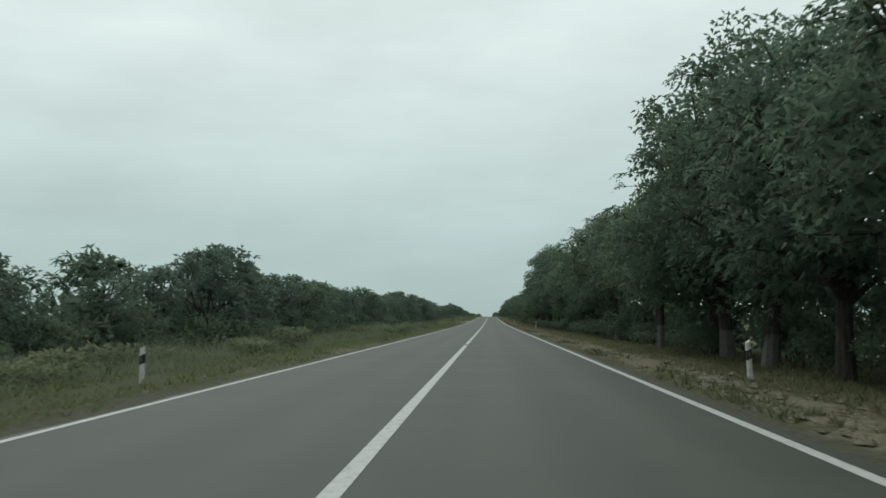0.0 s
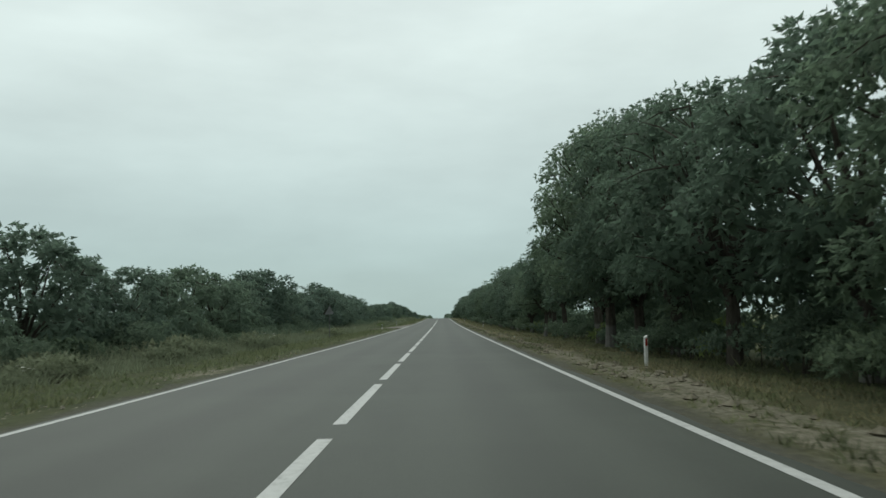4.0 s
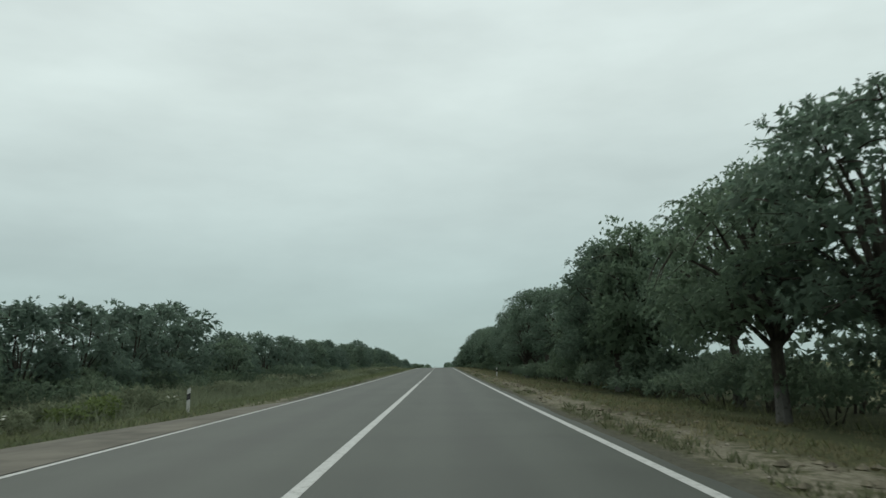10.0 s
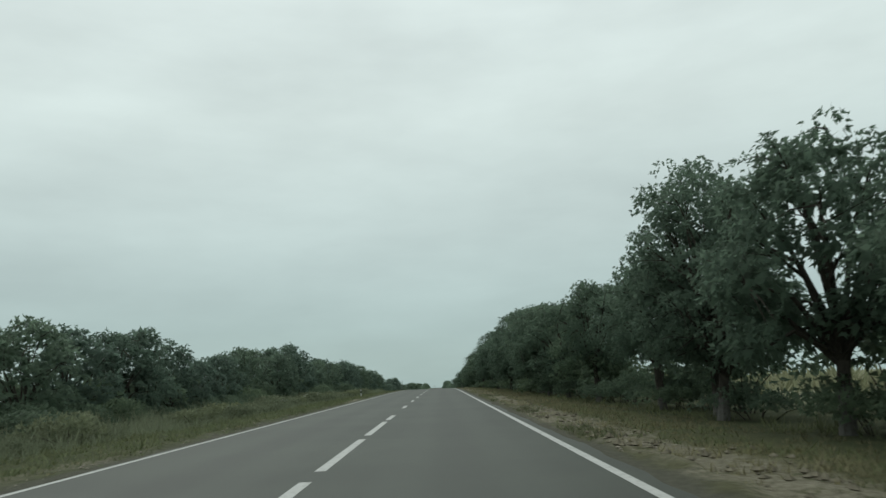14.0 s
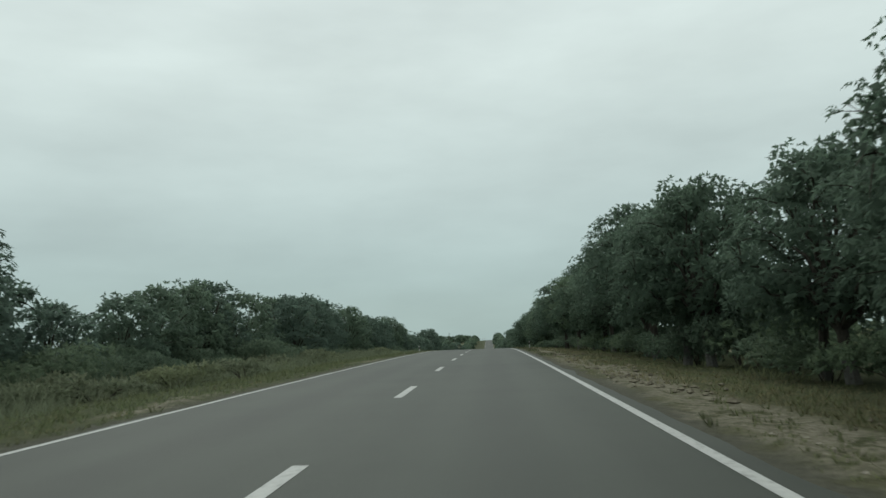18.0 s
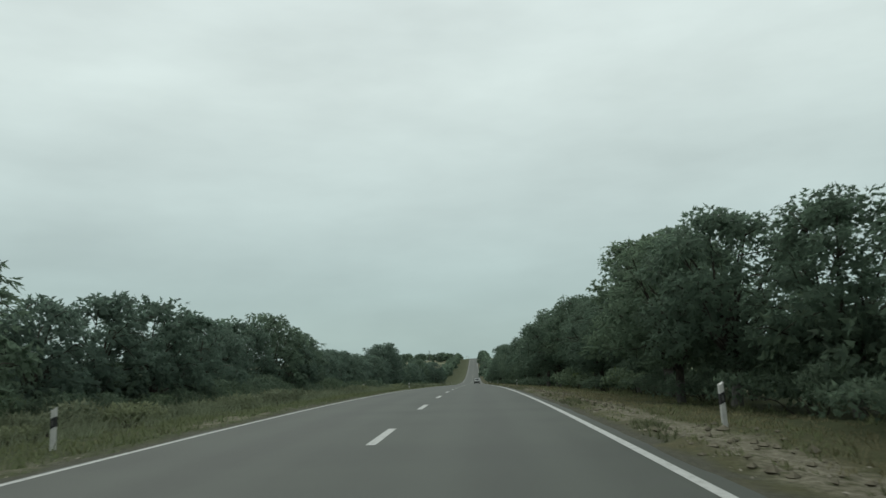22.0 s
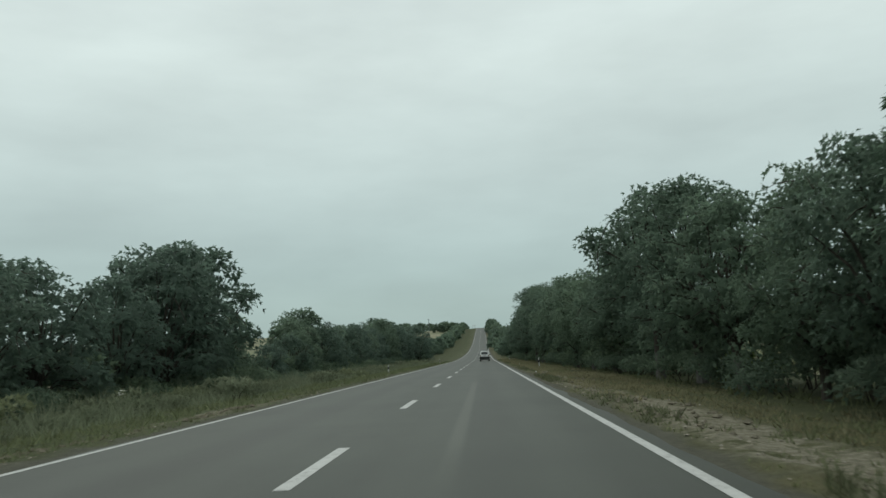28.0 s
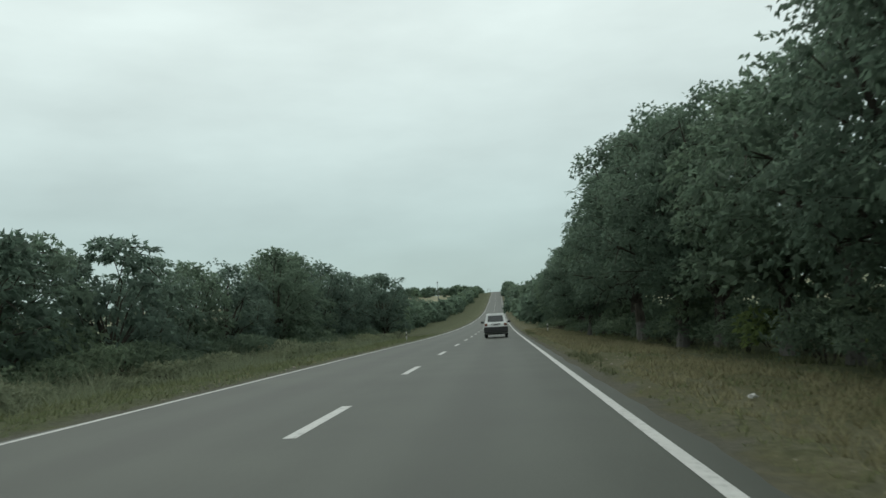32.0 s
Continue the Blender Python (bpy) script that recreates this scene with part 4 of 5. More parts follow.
thicket(592.8, -17.8, 7.1, LEFT_TALL[0], 1.04, 344)
thicket(595.7, -16.5, 6.4, LEFT_TALL[2], 1.05, 337)
thicket(600.6, -16.2, 5.2, LEFT[4], 1.06, 9)
thicket(603.5, -19.7, 6.5, BACK[1], 1.05, 194)
thicket(606.5, -17.3, 5.6, LEFT[3], 1.05, 242)
thicket(612.0, -16.3, 5.6, LEFT[1], 1.05, 228)
thicket(616.7, -17.9, 6.2, LEFT[3], 0.97, 193)
thicket(616.9, -21.0, 4.9, BACK[0], 1.06, 72)
thicket(621.3, -16.4, 6.5, LEFT[3], 1.00, 264)
thicket(627.1, -17.2, 6.0, LEFT_TALL[2], 1.05, 71)
thicket(629.6, -20.7, 5.0, BACK[2], 1.05, 78)
thicket(632.8, -17.1, 6.2, LEFT_TALL[1], 1.06, 199)
thicket(637.8, -16.6, 6.4, LEFT_TALL[2], 1.09, 134)
thicket(643.1, -21.5, 6.9, BACK[1], 1.05, 119)
thicket(643.5, -17.0, 5.3, LEFT_TALL[0], 1.05, 351)
thicket(647.9, -16.3, 8.4, LEFT_TALL[1], 1.05, 15)
thicket(653.9, -17.6, 8.7, LEFT_TALL[0], 1.05, 353)
thicket(657.5, -21.9, 5.7, BACK[1], 1.05, 327)
thicket(658.9, -18.7, 9.2, LEFT_TALL[1], 1.03, 200)
thicket(663.7, -18.3, 8.4, LEFT_TALL[2], 1.06, 237)
thicket(668.9, -17.0, 8.8, LEFT_TALL[1], 1.03, 188)
thicket(671.4, -23.6, 5.5, BACK[2], 1.04, 103)
thicket(673.7, -15.5, 7.9, LEFT_TALL[1], 1.07, 353)
thicket(678.2, -18.3, 8.1, LEFT_TALL[2], 1.05, 247)
thicket(684.3, -20.9, 5.9, BACK[0], 1.05, 107)
thicket(685.4, -13.0, 8.2, LEFT_TALL[1], 1.16, 351)
thicket(688.7, -17.3, 8.3, LEFT_TALL[2], 1.06, 135)
thicket(694.1, -16.2, 8.9, LEFT_TALL[0], 1.05, 344)
thicket(698.1, -21.3, 5.2, BACK[1], 1.05, 36)
thicket(699.2, -16.4, 6.8, LEFT_TALL[0], 1.05, 222)

y = 700.0
while y < 1430:
    for side in (-1, 1):
        top = (7.5 if side > 0 else 5.4) * (0.8 + 0.4 * rng.random())
        plant(y + rng.random() * 3, side * (11 if side > 0 else 18.5) + rng.normal(), top, FAR, "distant_tree",
              "distant dark green tree lining the road up the hill", "distant trees along the road")
    y += 7.0

for k in range(90):
    x, y = -24 - 150 * rng.random() ** 1.4, 1190 + 190 * rng.random()
    plant(y, x, 5.5 + 2.5 * rng.random(), FAR, "distant_tree", "distant dark green tree in the hillside woods", "distant hillside trees")
# ---- undergrowth ----
def make_bush(seed, h, r, n, size, leaf, per=3):
    g = np.random.default_rng(seed)
    cs = [(g.normal() * r * 0.45, g.normal() * r * 0.5, h * (0.25 + 0.4 * g.random())) for _ in range(8)]
    v, nd = leaves(g, cs, [r * (0.35 + 0.25 * g.random()) for _ in cs], n, size, per, (0, 0, 0), 0.2, h / r * 0.55, 0.35)
    v[:, :, 2] = np.maximum(v[:, :, 2], 0.0)
    tv, tf = [], []
    for c in cs[:5]:
        a, b = tube([(c[0] * 0.2, c[1] * 0.2, -0.1), (c[0] * 0.5, c[1] * 0.5, c[2] * 0.6), c], [0.035, 0.022, 0.008], 4)
        k = len(tv)
        tv += a
        tf += [tuple(i + k for i in q) for q in b]
    return mesh_of("stem", tv, tf, BARK), leaf_mesh("foliage", v, nd, leaf)


BUSH = [make_bush(71 + k, 1.7, 1.9, 900, 0.135, SHRUB) for k in range(3)]
THICK = [make_bush(75 + k, 2.6, 2.2, 560, 0.20, SHRUB) for k in range(3)]
LIGHT_BUSH = [make_bush(81 + k, 1.6, 1.5, 460, 0.18, YOUNG) for k in range(2)]
DEEP = [make_bush(85 + k, 2.4, 2.3, 260, 0.30, SHRUB) for k in range(2)]
LEFT_BUSH = [make_bush(91 + k, 1.8, 2.0, 620, 0.15, SHRUB) for k in range(2)]


def bush(meshes, x, y, s, label, group, name="bush"):
    e = new(name)
    e.matrix_basis = stand(x, y, rng.random() * 6.28, (s, s, s * (0.85 + 0.3 * rng.random())))
    place("stem", meshes[0], e)
    place("foliage", meshes[1], e)
    tagged(e, label, "bush", group)


# bare spots where one looks out to the fields between two trunks
BARE = [(137.0, 141.5), (586.8, 591.0)]
y = -12.0
while y < 690:
    gap = any(a < y < b for a, b in OPEN)
    bare = any(a < y < b for a, b in BARE)
    if (gap or rng.random() < 0.88) and not bare:
        bush(BUSH[int(rng.integers(3))], 10.75 + 0.5 * rng.normal(), y, (0.85 if gap else 0.75) + (0.15 if gap else 0.35) * rng.random(), "dark shady undergrowth bush below the walnut trees", "undergrowth below the walnuts")
    y += 2.9 + 1.0 * rng.random()
y = -12.0
while y < 690:
    gap = any(a < y < b for a, b in OPEN)
    bare = any(a + 3.8 < y < b + 4.2 for a, b in BARE)
    if rng.random() < (0.9 if gap else 0.86) and not bare:
        bush(THICK[int(rng.integers(3))], 12.6 + 0.5 * rng.normal(), y, 0.88 if gap else 1.05 + 0.35 * rng.random(), "tall dark shady scrub bush behind the walnut trunks", "scrub behind the walnuts", "shrub")
    y += 3.4 + 0.8 * rng.random()
for y in (51, 53, 55.5, 58, 103, 105.5, 108, 110.5, 113, 119, 476.5, 479, 481.5, 484, 487, 490, 331, 333.5, 336):
    bush(THICK[int(y) % 3], 12.2, y, 1.0 + 0.2 * rng.random(), "tall dark shady scrub bush behind the walnut trunks", "scrub behind the walnuts", "shrub")
# pale bushes; several are added in place of bright field glimpsed through gaps
for y in (16, 19, 100, 118, 121, 143, 333, 336, 384, 387, 452, 466, 152, 154, 540, 598, 611):
    bush(LIGHT_BUSH[y % 2], 11.6 + 0.4 * rng.normal(), y, 0.75 + 0.3 * rng.random(), "light green young bush, in places standing for the field behind", "young bushes at the row")
for x, y in ((-9.8, 207.5), (-11.4, 163.5), (-12.2, 152.0)):
    bush(LIGHT_BUSH[1], x, y, 0.62, "light yellow-green young bush among the weeds", "young bushes across the road")
y = -10.0
while y < 690:
    if not 172 < y < 196:
        bush(LEFT_BUSH[int(rng.integers(2))], -14.8 + 0.7 * rng.normal(), y, 0.75 + 0.5 * rng.random(), "grey-green scrub bush at the foot of the tree belt", "scrub across the road", "scrub")
    bush(DEEP[int(rng.integers(2))], -18.8 + 0.5 * rng.normal(), y, 0.95 + 0.4 * rng.random(), "dark scrub bush deep in the tree belt", "scrub deep in the belt", "scrub")
    y += 3.1 + 1.2 * rng.random()


for y in (362.5, 365, 367):
    bush(LEFT_BUSH[0], -15.5, y, 0.9 + 0.3 * rng.random(), "grey-green scrub bush at the foot of the tree belt", "scrub across the road", "scrub")
CLUMP = [make_bush(95 + k, 1.0, 1.3, 310, 0.15, RANK) for k in range(3)]
y = -8.0
while y < 680:
    if not 172 < y < 200:
        bush(CLUMP[int(rng.integers(3))], -11.3 + 0.9 * rng.normal(), y, 0.65 + 0.6 * rng.random(), "soft olive-grey clump of rank weeds and saplings", "weed clumps across the road", "weed_clump")
    y += 2.6 + 1.6 * rng.random()


# ---- grass, weeds, stones, crops: uncounted stuff ----
def blades(name, xs, ys, heights, per, width, mat, label, lean=0.5, seed=3):
    g = np.random.default_rng(seed)
    n = len(xs)
    X, Y, H = np.repeat(xs, per), np.repeat(ys, per), np.repeat(heights, per) * (0.6 + 0.6 * g.random(n * per))
    Zb = np.repeat(np.array([land_z(float(a), float(b)) for a, b in zip(xs, ys)]), per) - 0.03
    r = np.repeat(heights, per) * 0.5
    X, Y = X + g.normal(size=n * per) * r * 0.6, Y + g.normal(size=n * per) * r * 0.6
    a = g.random(n * per) * 6.28
    lx, ly = g.normal(size=n * per) * lean * H, g.normal(size=n * per) * lean * H
    w = width * (0.7 + 0.6 * g.random(n * per)) * (H + 0.2)
    c, s = np.cos(a) * w, np.sin(a) * w
    V = np.stack([np.stack([X - c, Y - s, Zb], 1), np.stack([X + c, Y + s, Zb], 1), np.stack([X + lx, Y + ly, Zb + H], 1)], 1).reshape(-1, 3)
    up = np.stack([g.normal(size=n * per) * 0.15, np.full(n * per, -0.25), np.ones(n * per)], 1)
    ob = place(name, leaf_mesh(name, V.reshape(-1, 3, 3), up, mat))
    return tagged(ob, label, "grass", kind="stuff")


def scatter(seed, n, lo, hi, y0=-20, y1=670, clump=0.0):
    g = np.random.default_rng(seed)
    xs, ys = g.uniform(lo, hi, n), g.uniform(y0, y1, n)
    free = np.array([not on_layby(a, b) for a, b in zip(xs, ys)])
    xs, ys = xs[free], ys[free]
    if clump:
        keep = np.array([noise.noise((float(a) * 0.5, float(b) * 0.16, seed)) for a, b in zip(xs, ys)]) > clump
        xs, ys = xs[keep], ys[keep]
    return xs, ys, g


def band(name, seed, n, lo, hi, h0, h1, per, width, mat, label, clump=0.0, y0=-20, y1=670):
    xs, ys, g = scatter(seed, n, lo, hi, y0, y1, clump)
    return blades(name, xs, ys, g.uniform(h0, h1, len(xs)), per, width, mat, label, seed=seed)


band("dry_grass", 101, 25000, 5.9, 9.6, 0.07, 0.17, 7, 0.045, STRAW, "short dry olive-brown grass on the verge", -0.3)
band("verge_grass", 131, 9000, 4.35, 5.05, 0.04, 0.11, 7, 0.035, WEEDS, "thin low grass creeping up to the asphalt edge", -0.05)
band("verge_grass", 133, 14000, 6.0, 7.6, 0.05, 0.12, 7, 0.035, STRAW, "thin low dry grass beyond the sandy track", -0.2)
band("verge_grass", 134, 6000, 5.0, 6.0, 0.04, 0.13, 7, 0.04, WEEDS, "scattered grass tufts on the sandy track", 0.1)
band("verge_grass", 132, 20000, -7.4, -4.3, 0.05, 0.13, 6, 0.04, MEADOW, "thin low olive grass along the opposite asphalt edge", -0.2)
band("green_grass", 102, 24000, 5.8, 10.4, 0.07, 0.18, 7, 0.045, WEEDS, "short green grass tufts on the verge", -0.02)
band("edge_weeds", 109, 9000, 4.35, 5.1, 0.07, 0.20, 8, 0.045, EDGE, "small dark weeds growing on the crumbled asphalt edge", 0.12)
band("edge_weeds", 110, 5000, 5.0, 6.6, 0.05, 0.16, 8, 0.05, EDGE, "dark weed tufts scattered over the sandy track", 0.25)
band("edge_weeds", 114, 6000, -5.4, -4.35, 0.05, 0.16, 8, 0.045, EDGE, "small dark weeds growing on the opposite asphalt edge", 0.18)
band("dry_grass", 103, 17000, -9.5, -4.8, 0.06, 0.19, 6, 0.05, MEADOW, "short olive-green grass across the road", -0.3)
band("green_grass", 104, 16000, -11.0, -4.9, 0.08, 0.30, 6, 0.045, WEEDS, "green grass tufts across the road", -0.05)
band("tall_weeds", 115, 9000, -15.0, -10.6, 0.7, 1.25, 9, 0.013, RANK, "tall soft grey-green grasses along the tree belt", -0.12)
band("tall_weeds", 105, 16000, -15.5, -8.8, 0.25, 0.75, 9, 0.018, RANK, "tall wild weeds and grasses before the tree belt", -0.2)
band("tall_weeds", 106, 2500, 8.8, 11.0, 0.15, 0.45, 7, 0.04, WEEDS, "rank weeds at the foot of the walnut row", -0.1)
DRY = leaf_material("straw_blades", (0.112, 0.104, 0.058), (0.150, 0.140, 0.084), 0.6)
band("straw_grass", 141, 11000, 4.9, 8.6, 0.06, 0.19, 7, 0.04, DRY, "pale straw-coloured dry grass on the verge", -0.12, 535, 672)
band("straw_grass", 142, 5000, 5.6, 8.2, 0.05, 0.15, 6, 0.04, DRY, "scattered pale straw-coloured grass on the verge", 0.18, -15, 535)
band("straw_grass", 144, 6000, 4.8, 6.7, 0.07, 0.20, 9, 0.035, DRY, "pale straw tufts on the crumbled sandy track", 0.14, -15, 535)
band("straw_grass", 143, 3000, -7.2, -4.6, 0.05, 0.15, 6, 0.04, DRY, "scattered pale straw-coloured grass across the road", 0.12, -15, 672)
band("crop_field", 107, 7000, 16.0, 34.0, 0.9, 1.6, 3, 0.10, CROP, "yellow-green crop field behind the walnut row", -0.3)


def stones(name, seed, n, lo, hi, label, big=0.032, mat=STONE, y0=-10, y1=640, clump=0.02, drift=0.0):
    xs, ys, g = scatter(seed, n, lo, hi, y0, y1, clump)
    xs = xs + drift * (ys - y0) / (y1 - y0)
    V, F = [], []
    for x, y in zip(xs, ys):
        r = 0.012 + big * g.random() ** 2.5
        z = land_z(float(x), float(y))
        k = len(V)
        j = g.uniform(0.7, 1.3, 6)
        V += [(x - r * j[0], y, z + r * 0.25), (x, y - r * j[1], z + r * 0.2), (x + r * j[2], y, z + r * 0.25), (x, y + r * j[3], z + r * 0.3),
              (x + r * 0.2 * j[4], y, z + r * 0.8 * j[5]), (x, y, z - r * 0.3)]
        F += [(k + a, k + b, k + c) for a, b, c in ((0, 1, 4), (1, 2, 4), (2, 3, 4), (3, 0, 4), (1, 0, 5), (2, 1, 5), (3, 2, 5), (0, 3, 5))]
    return tagged(place(name, mesh_of(name, V, F, mat)), label, "stones", kind="stuff")


stones("gravel", 111, 9000, 4.4, 6.3, "loose pale limestone gravel along the asphalt edge")
CLOD = plain("dry_clods", (0.15, 0.135, 0.10), 0.95, 0.1, vary=0.4)
stones("clods", 113, 11000, 4.45, 6.6, "crumbled dry earth clods on the beaten verge", 0.085, CLOD, y1=560)
stones("clods", 116, 2600, 4.6, 6.3, "large sods and lumps of dry earth on the verge", 0.13, CLOD, y1=545)
stones("gravel", 117, 2600, -6.15, -5.55, "strip of spilled pale limestone gravel across the road", 0.055, CLOD, 524, 534, 0.0, 0.95)
stones("gravel", 112, 7000, -5.8, -4.35, "loose pale gravel along the opposite asphalt edge")

xs, ys, g = scatter(121, 420, -12.5, -8.4, 0, 640, 0.38)
V, F = [], []
for x, y in zip(xs, ys):
    top = land_z(float(x), float(y)) + g.uniform(0.5, 0.95)
    for _ in range(5):
        a, b, r = x + g.normal() * 0.12, y + g.normal() * 0.12, 0.035 + 0.03 * g.random()
        k = len(V)
        c = top + g.normal() * 0.05
        V += [(a - r, b - r, c), (a + r, b - r, c + 0.02), (a + r, b + r, c), (a - r, b + r, c + 0.02)]
        F.append((k, k + 1, k + 2, k + 3))
tagged(place("white_flowers", mesh_of("white_flowers", V, F, BLOSSOM)), "white umbel flower heads among the weeds", "flowers", kind="stuff")


# ---- delineator posts ----
def make_post(x, y, turn, lean, red=False):
    e = new("delineator_post")
    e.matrix_basis = Matrix.LocRotScale((x, y, land_z(x, y) - 0.04), Euler((0, lean, turn)), None)
    bm = bmesh.new()
    prof = [(-0.044, -0.04), (0.0, -0.052), (0.044, -0.04), (0.044, 0.04), (-0.044, 0.04)]
    lo = [bm.verts.new((a, b, 0)) for a, b in prof]
    hi = [bm.verts.new((a, b, 0.80 + (0.05 if a > 0.01 else 0.0))) for a, b in prof]
    n = len(prof)
    for k in range(n):
        bm.faces.new((lo[k], lo[(k + 1) % n], hi[(k + 1) % n], hi[k]))
    bm.faces.new(hi)
    bm.faces.new(lo[::-1])
    part("post", bm, POST_WHITE, e)
    bm = bmesh.new()
    if not red:
        ring = [(-0.047, -0.043), (0.0, -0.055), (0.047, -0.043), (0.047, 0.043), (-0.047, 0.043)]
        lo = [bm.verts.new((a, b, 0.44 + 0.5 * (a + 0.047))) for a, b in ring]
        hi = [bm.verts.new((a, b, 0.63 + 0.5 * (a + 0.047))) for a, b in ring]
        for k in range(n):
            bm.faces.new((lo[k], lo[(k + 1) % n], hi[(k + 1) % n], hi[k]))
        bm.faces.new(hi)
        bm.faces.new(lo[::-1])
        band_ob = part("band", bm, POST_BLACK, e, "slanting black band")
        part("reflector", box(bmesh.new(), (0.03, 0.008, 0.10), pose(0.0, -0.058, 0.555)), REFLECTOR_CLEAR, band_ob, "pale reflector strip")
    else:
        part("reflector", box(bmesh.new(), (0.055, 0.014, 0.20), pose(0.0, -0.062, 0.66), 0.004), REFLECTOR_RED, e, "dark red reflector plate")
    return tagged(e, "white roadside delineator post with " + ("a dark red reflector" if red else "a slanting black band"), "post", "delineator posts")


for k, y in enumerate((16.0, 93.7, 174, 255.5, 335, 417.1, 496, 578.7, 656)):
    if k != 4:
        make_post((6.2, 6.5, 6.5, 6.5, 6.5, 6.1, 6.5, 6.5, 6.5)[k], y, 0.05 * rng.normal(), 0.03 * rng.normal(), k == 1)
    if k not in (1, 3):
        make_post(-6.7 if k == 2 else -6.4, y, 0.05 * rng.normal(), 0.03 * rng.normal())


make_post(-6.8, 208, 0.03, 0.02)


# ---- litter on the verge ----
def litter(x, y, s, seed):
    g = np.random.default_rng(seed)
    bm = bmesh.new()
    bmesh.ops.create_icosphere(bm, subdivisions=2, radius=s)
    for v in bm.verts:
        v.co *= 0.6 + 0.7 * g.random()
        v.co.z = max(v.co.z * 0.7 + s * 0.45, 0)
    me = bpy.data.meshes.new("crumpled_bag")
    bm.to_mesh(me)
    bm.free()
    me.materials.append(POST_WHITE)
    ob = place("crumpled_bag", me, None, "", pose(x, y, land_z(x, y) + 0.04, 0, 0, 40 * seed))
    tagged(ob, "small crumpled white plastic bag lying in the verge grass", "litter", "litter on the verge")


for k, (x, y) in enumerate(((5.85, 123.8), (5.63, 514.7), (6.0, 513.4), (4.85, 558.1), (5.6, 596.2))):
    litter(x, y, 0.06, k + 1)


# ---- sign, pole, pylon ----
sign = new("road_sign")
sign.matrix_basis = pose(-9.4, 145.4, land_z(-9.4, 145.4) + 0.28, 0, 0, 4)
part("pole", rod(bmesh.new(), (0, 0, -0.5), (0, 0, 2.75), 0.035), STEEL, sign)
bm = bmesh.new()
tri = [(-0.45, 1.95), (0.45, 1.95), (0.0, 2.75)]
f0 = [bm.verts.new((a, -0.045, b)) for a, b in tri]
f1 = [bm.verts.new((a, -0.065, b)) for a, b in tri]
bm.faces.new(f0[::-1]), bm.faces.new(f1)
for k in range(3):
    bm.faces.new((f0[k], f0[(k + 1) % 3], f1[(k + 1) % 3], f1[k]))
bmesh.ops.bevel(bm, geom=[e for e in bm.edges if abs(e.verts[0].co.y - e.verts[1].co.y) > 0.01], offset=0.05, segments=3, affect="EDGES")
bmesh.ops.recalc_face_normals(bm, faces=bm.faces)
part("plate", bm, SIGN_BACK, sign, "grey back of a triangular plate")
for z in (2.1, 2.4):
    part("clamp", box(bmesh.new(), (0.12, 0.05, 0.04), pose(0, -0.035, z)), STEEL, sign)
tagged(sign, "grey back of a triangular traffic sign on a thin pole", "road sign")

pole = new("wooden_pole")
pole.matrix_basis = pose(-25, 207, land_z(-25, 207))
part("shaft", rod(bmesh.new(), (0, 0, -0.3), (0, 0, 6.2), 0.12, 0.08), WOOD, pole)
part("crossarm", box(bmesh.new(), (1.1, 0.09, 0.09), pose(0, -0.12, 5.9)), WOOD, pole)
tagged(pole, "thin weathered wooden pole standing among the trees", "pole")

mast = new("mast")
mast.matrix_basis = pose(-41, 1130, land_z(-41, 1130))
part("shaft", rod(bmesh.new(), (0, 0, -0.5), (0, 0, 13.5), 0.30, 0.16), STEEL, mast)
part("crossarm", box(bmesh.new(), (2.2, 0.2, 0.2), pose(0, 0, 12.6)), STEEL, mast)
tagged(mast, "thin grey mast rising over the distant hillside trees", "mast")

pylon = new("pylon")
pylon.matrix_basis = pose(32.2, 188, land_z(32.2, 188) + 0.5, 0, 0, 6)


def half(z):
    return float(np.interp(z, [0, 15, 20.5, 25], [1.5, 0.46, 0.32, 0.07]))


levels = [0, 2.6, 5.0, 7.2, 9.2, 11.0, 12.6, 14.0, 15.2, 16.3, 17.4, 18.4, 19.4, 20.4, 21.5, 22.6, 23.6, 24.4, 25.0]
for sx, sy in ((-1, -1), (1, -1), (1, 1), (-1, 1)):
    bm = bmesh.new()
    for a, b in zip(levels[:-1], levels[1:]):
        rod(bm, (sx * half(a), sy * half(a), a), (sx * half(b), sy * half(b), b), 0.06, seg=4)
    part("leg", bm, STEEL, pylon)
for k in range(4):
    bm = bmesh.new()
    q = [(-1, -1), (1, -1), (1, 1), (-1, 1)]
    (ax, ay), (bx, by) = q[k], q[(k + 1) % 4]
    for a, b in zip(levels[:-1], levels[1:]):
        rod(bm, (ax * half(a), ay * half(a), a), (bx * half(b), by * half(b), b), 0.028, seg=4)
        rod(bm, (bx * half(a), by * half(a), a), (ax * half(b), ay * half(b), b), 0.028, seg=4)
    part("lattice", bm, STEEL, pylon)
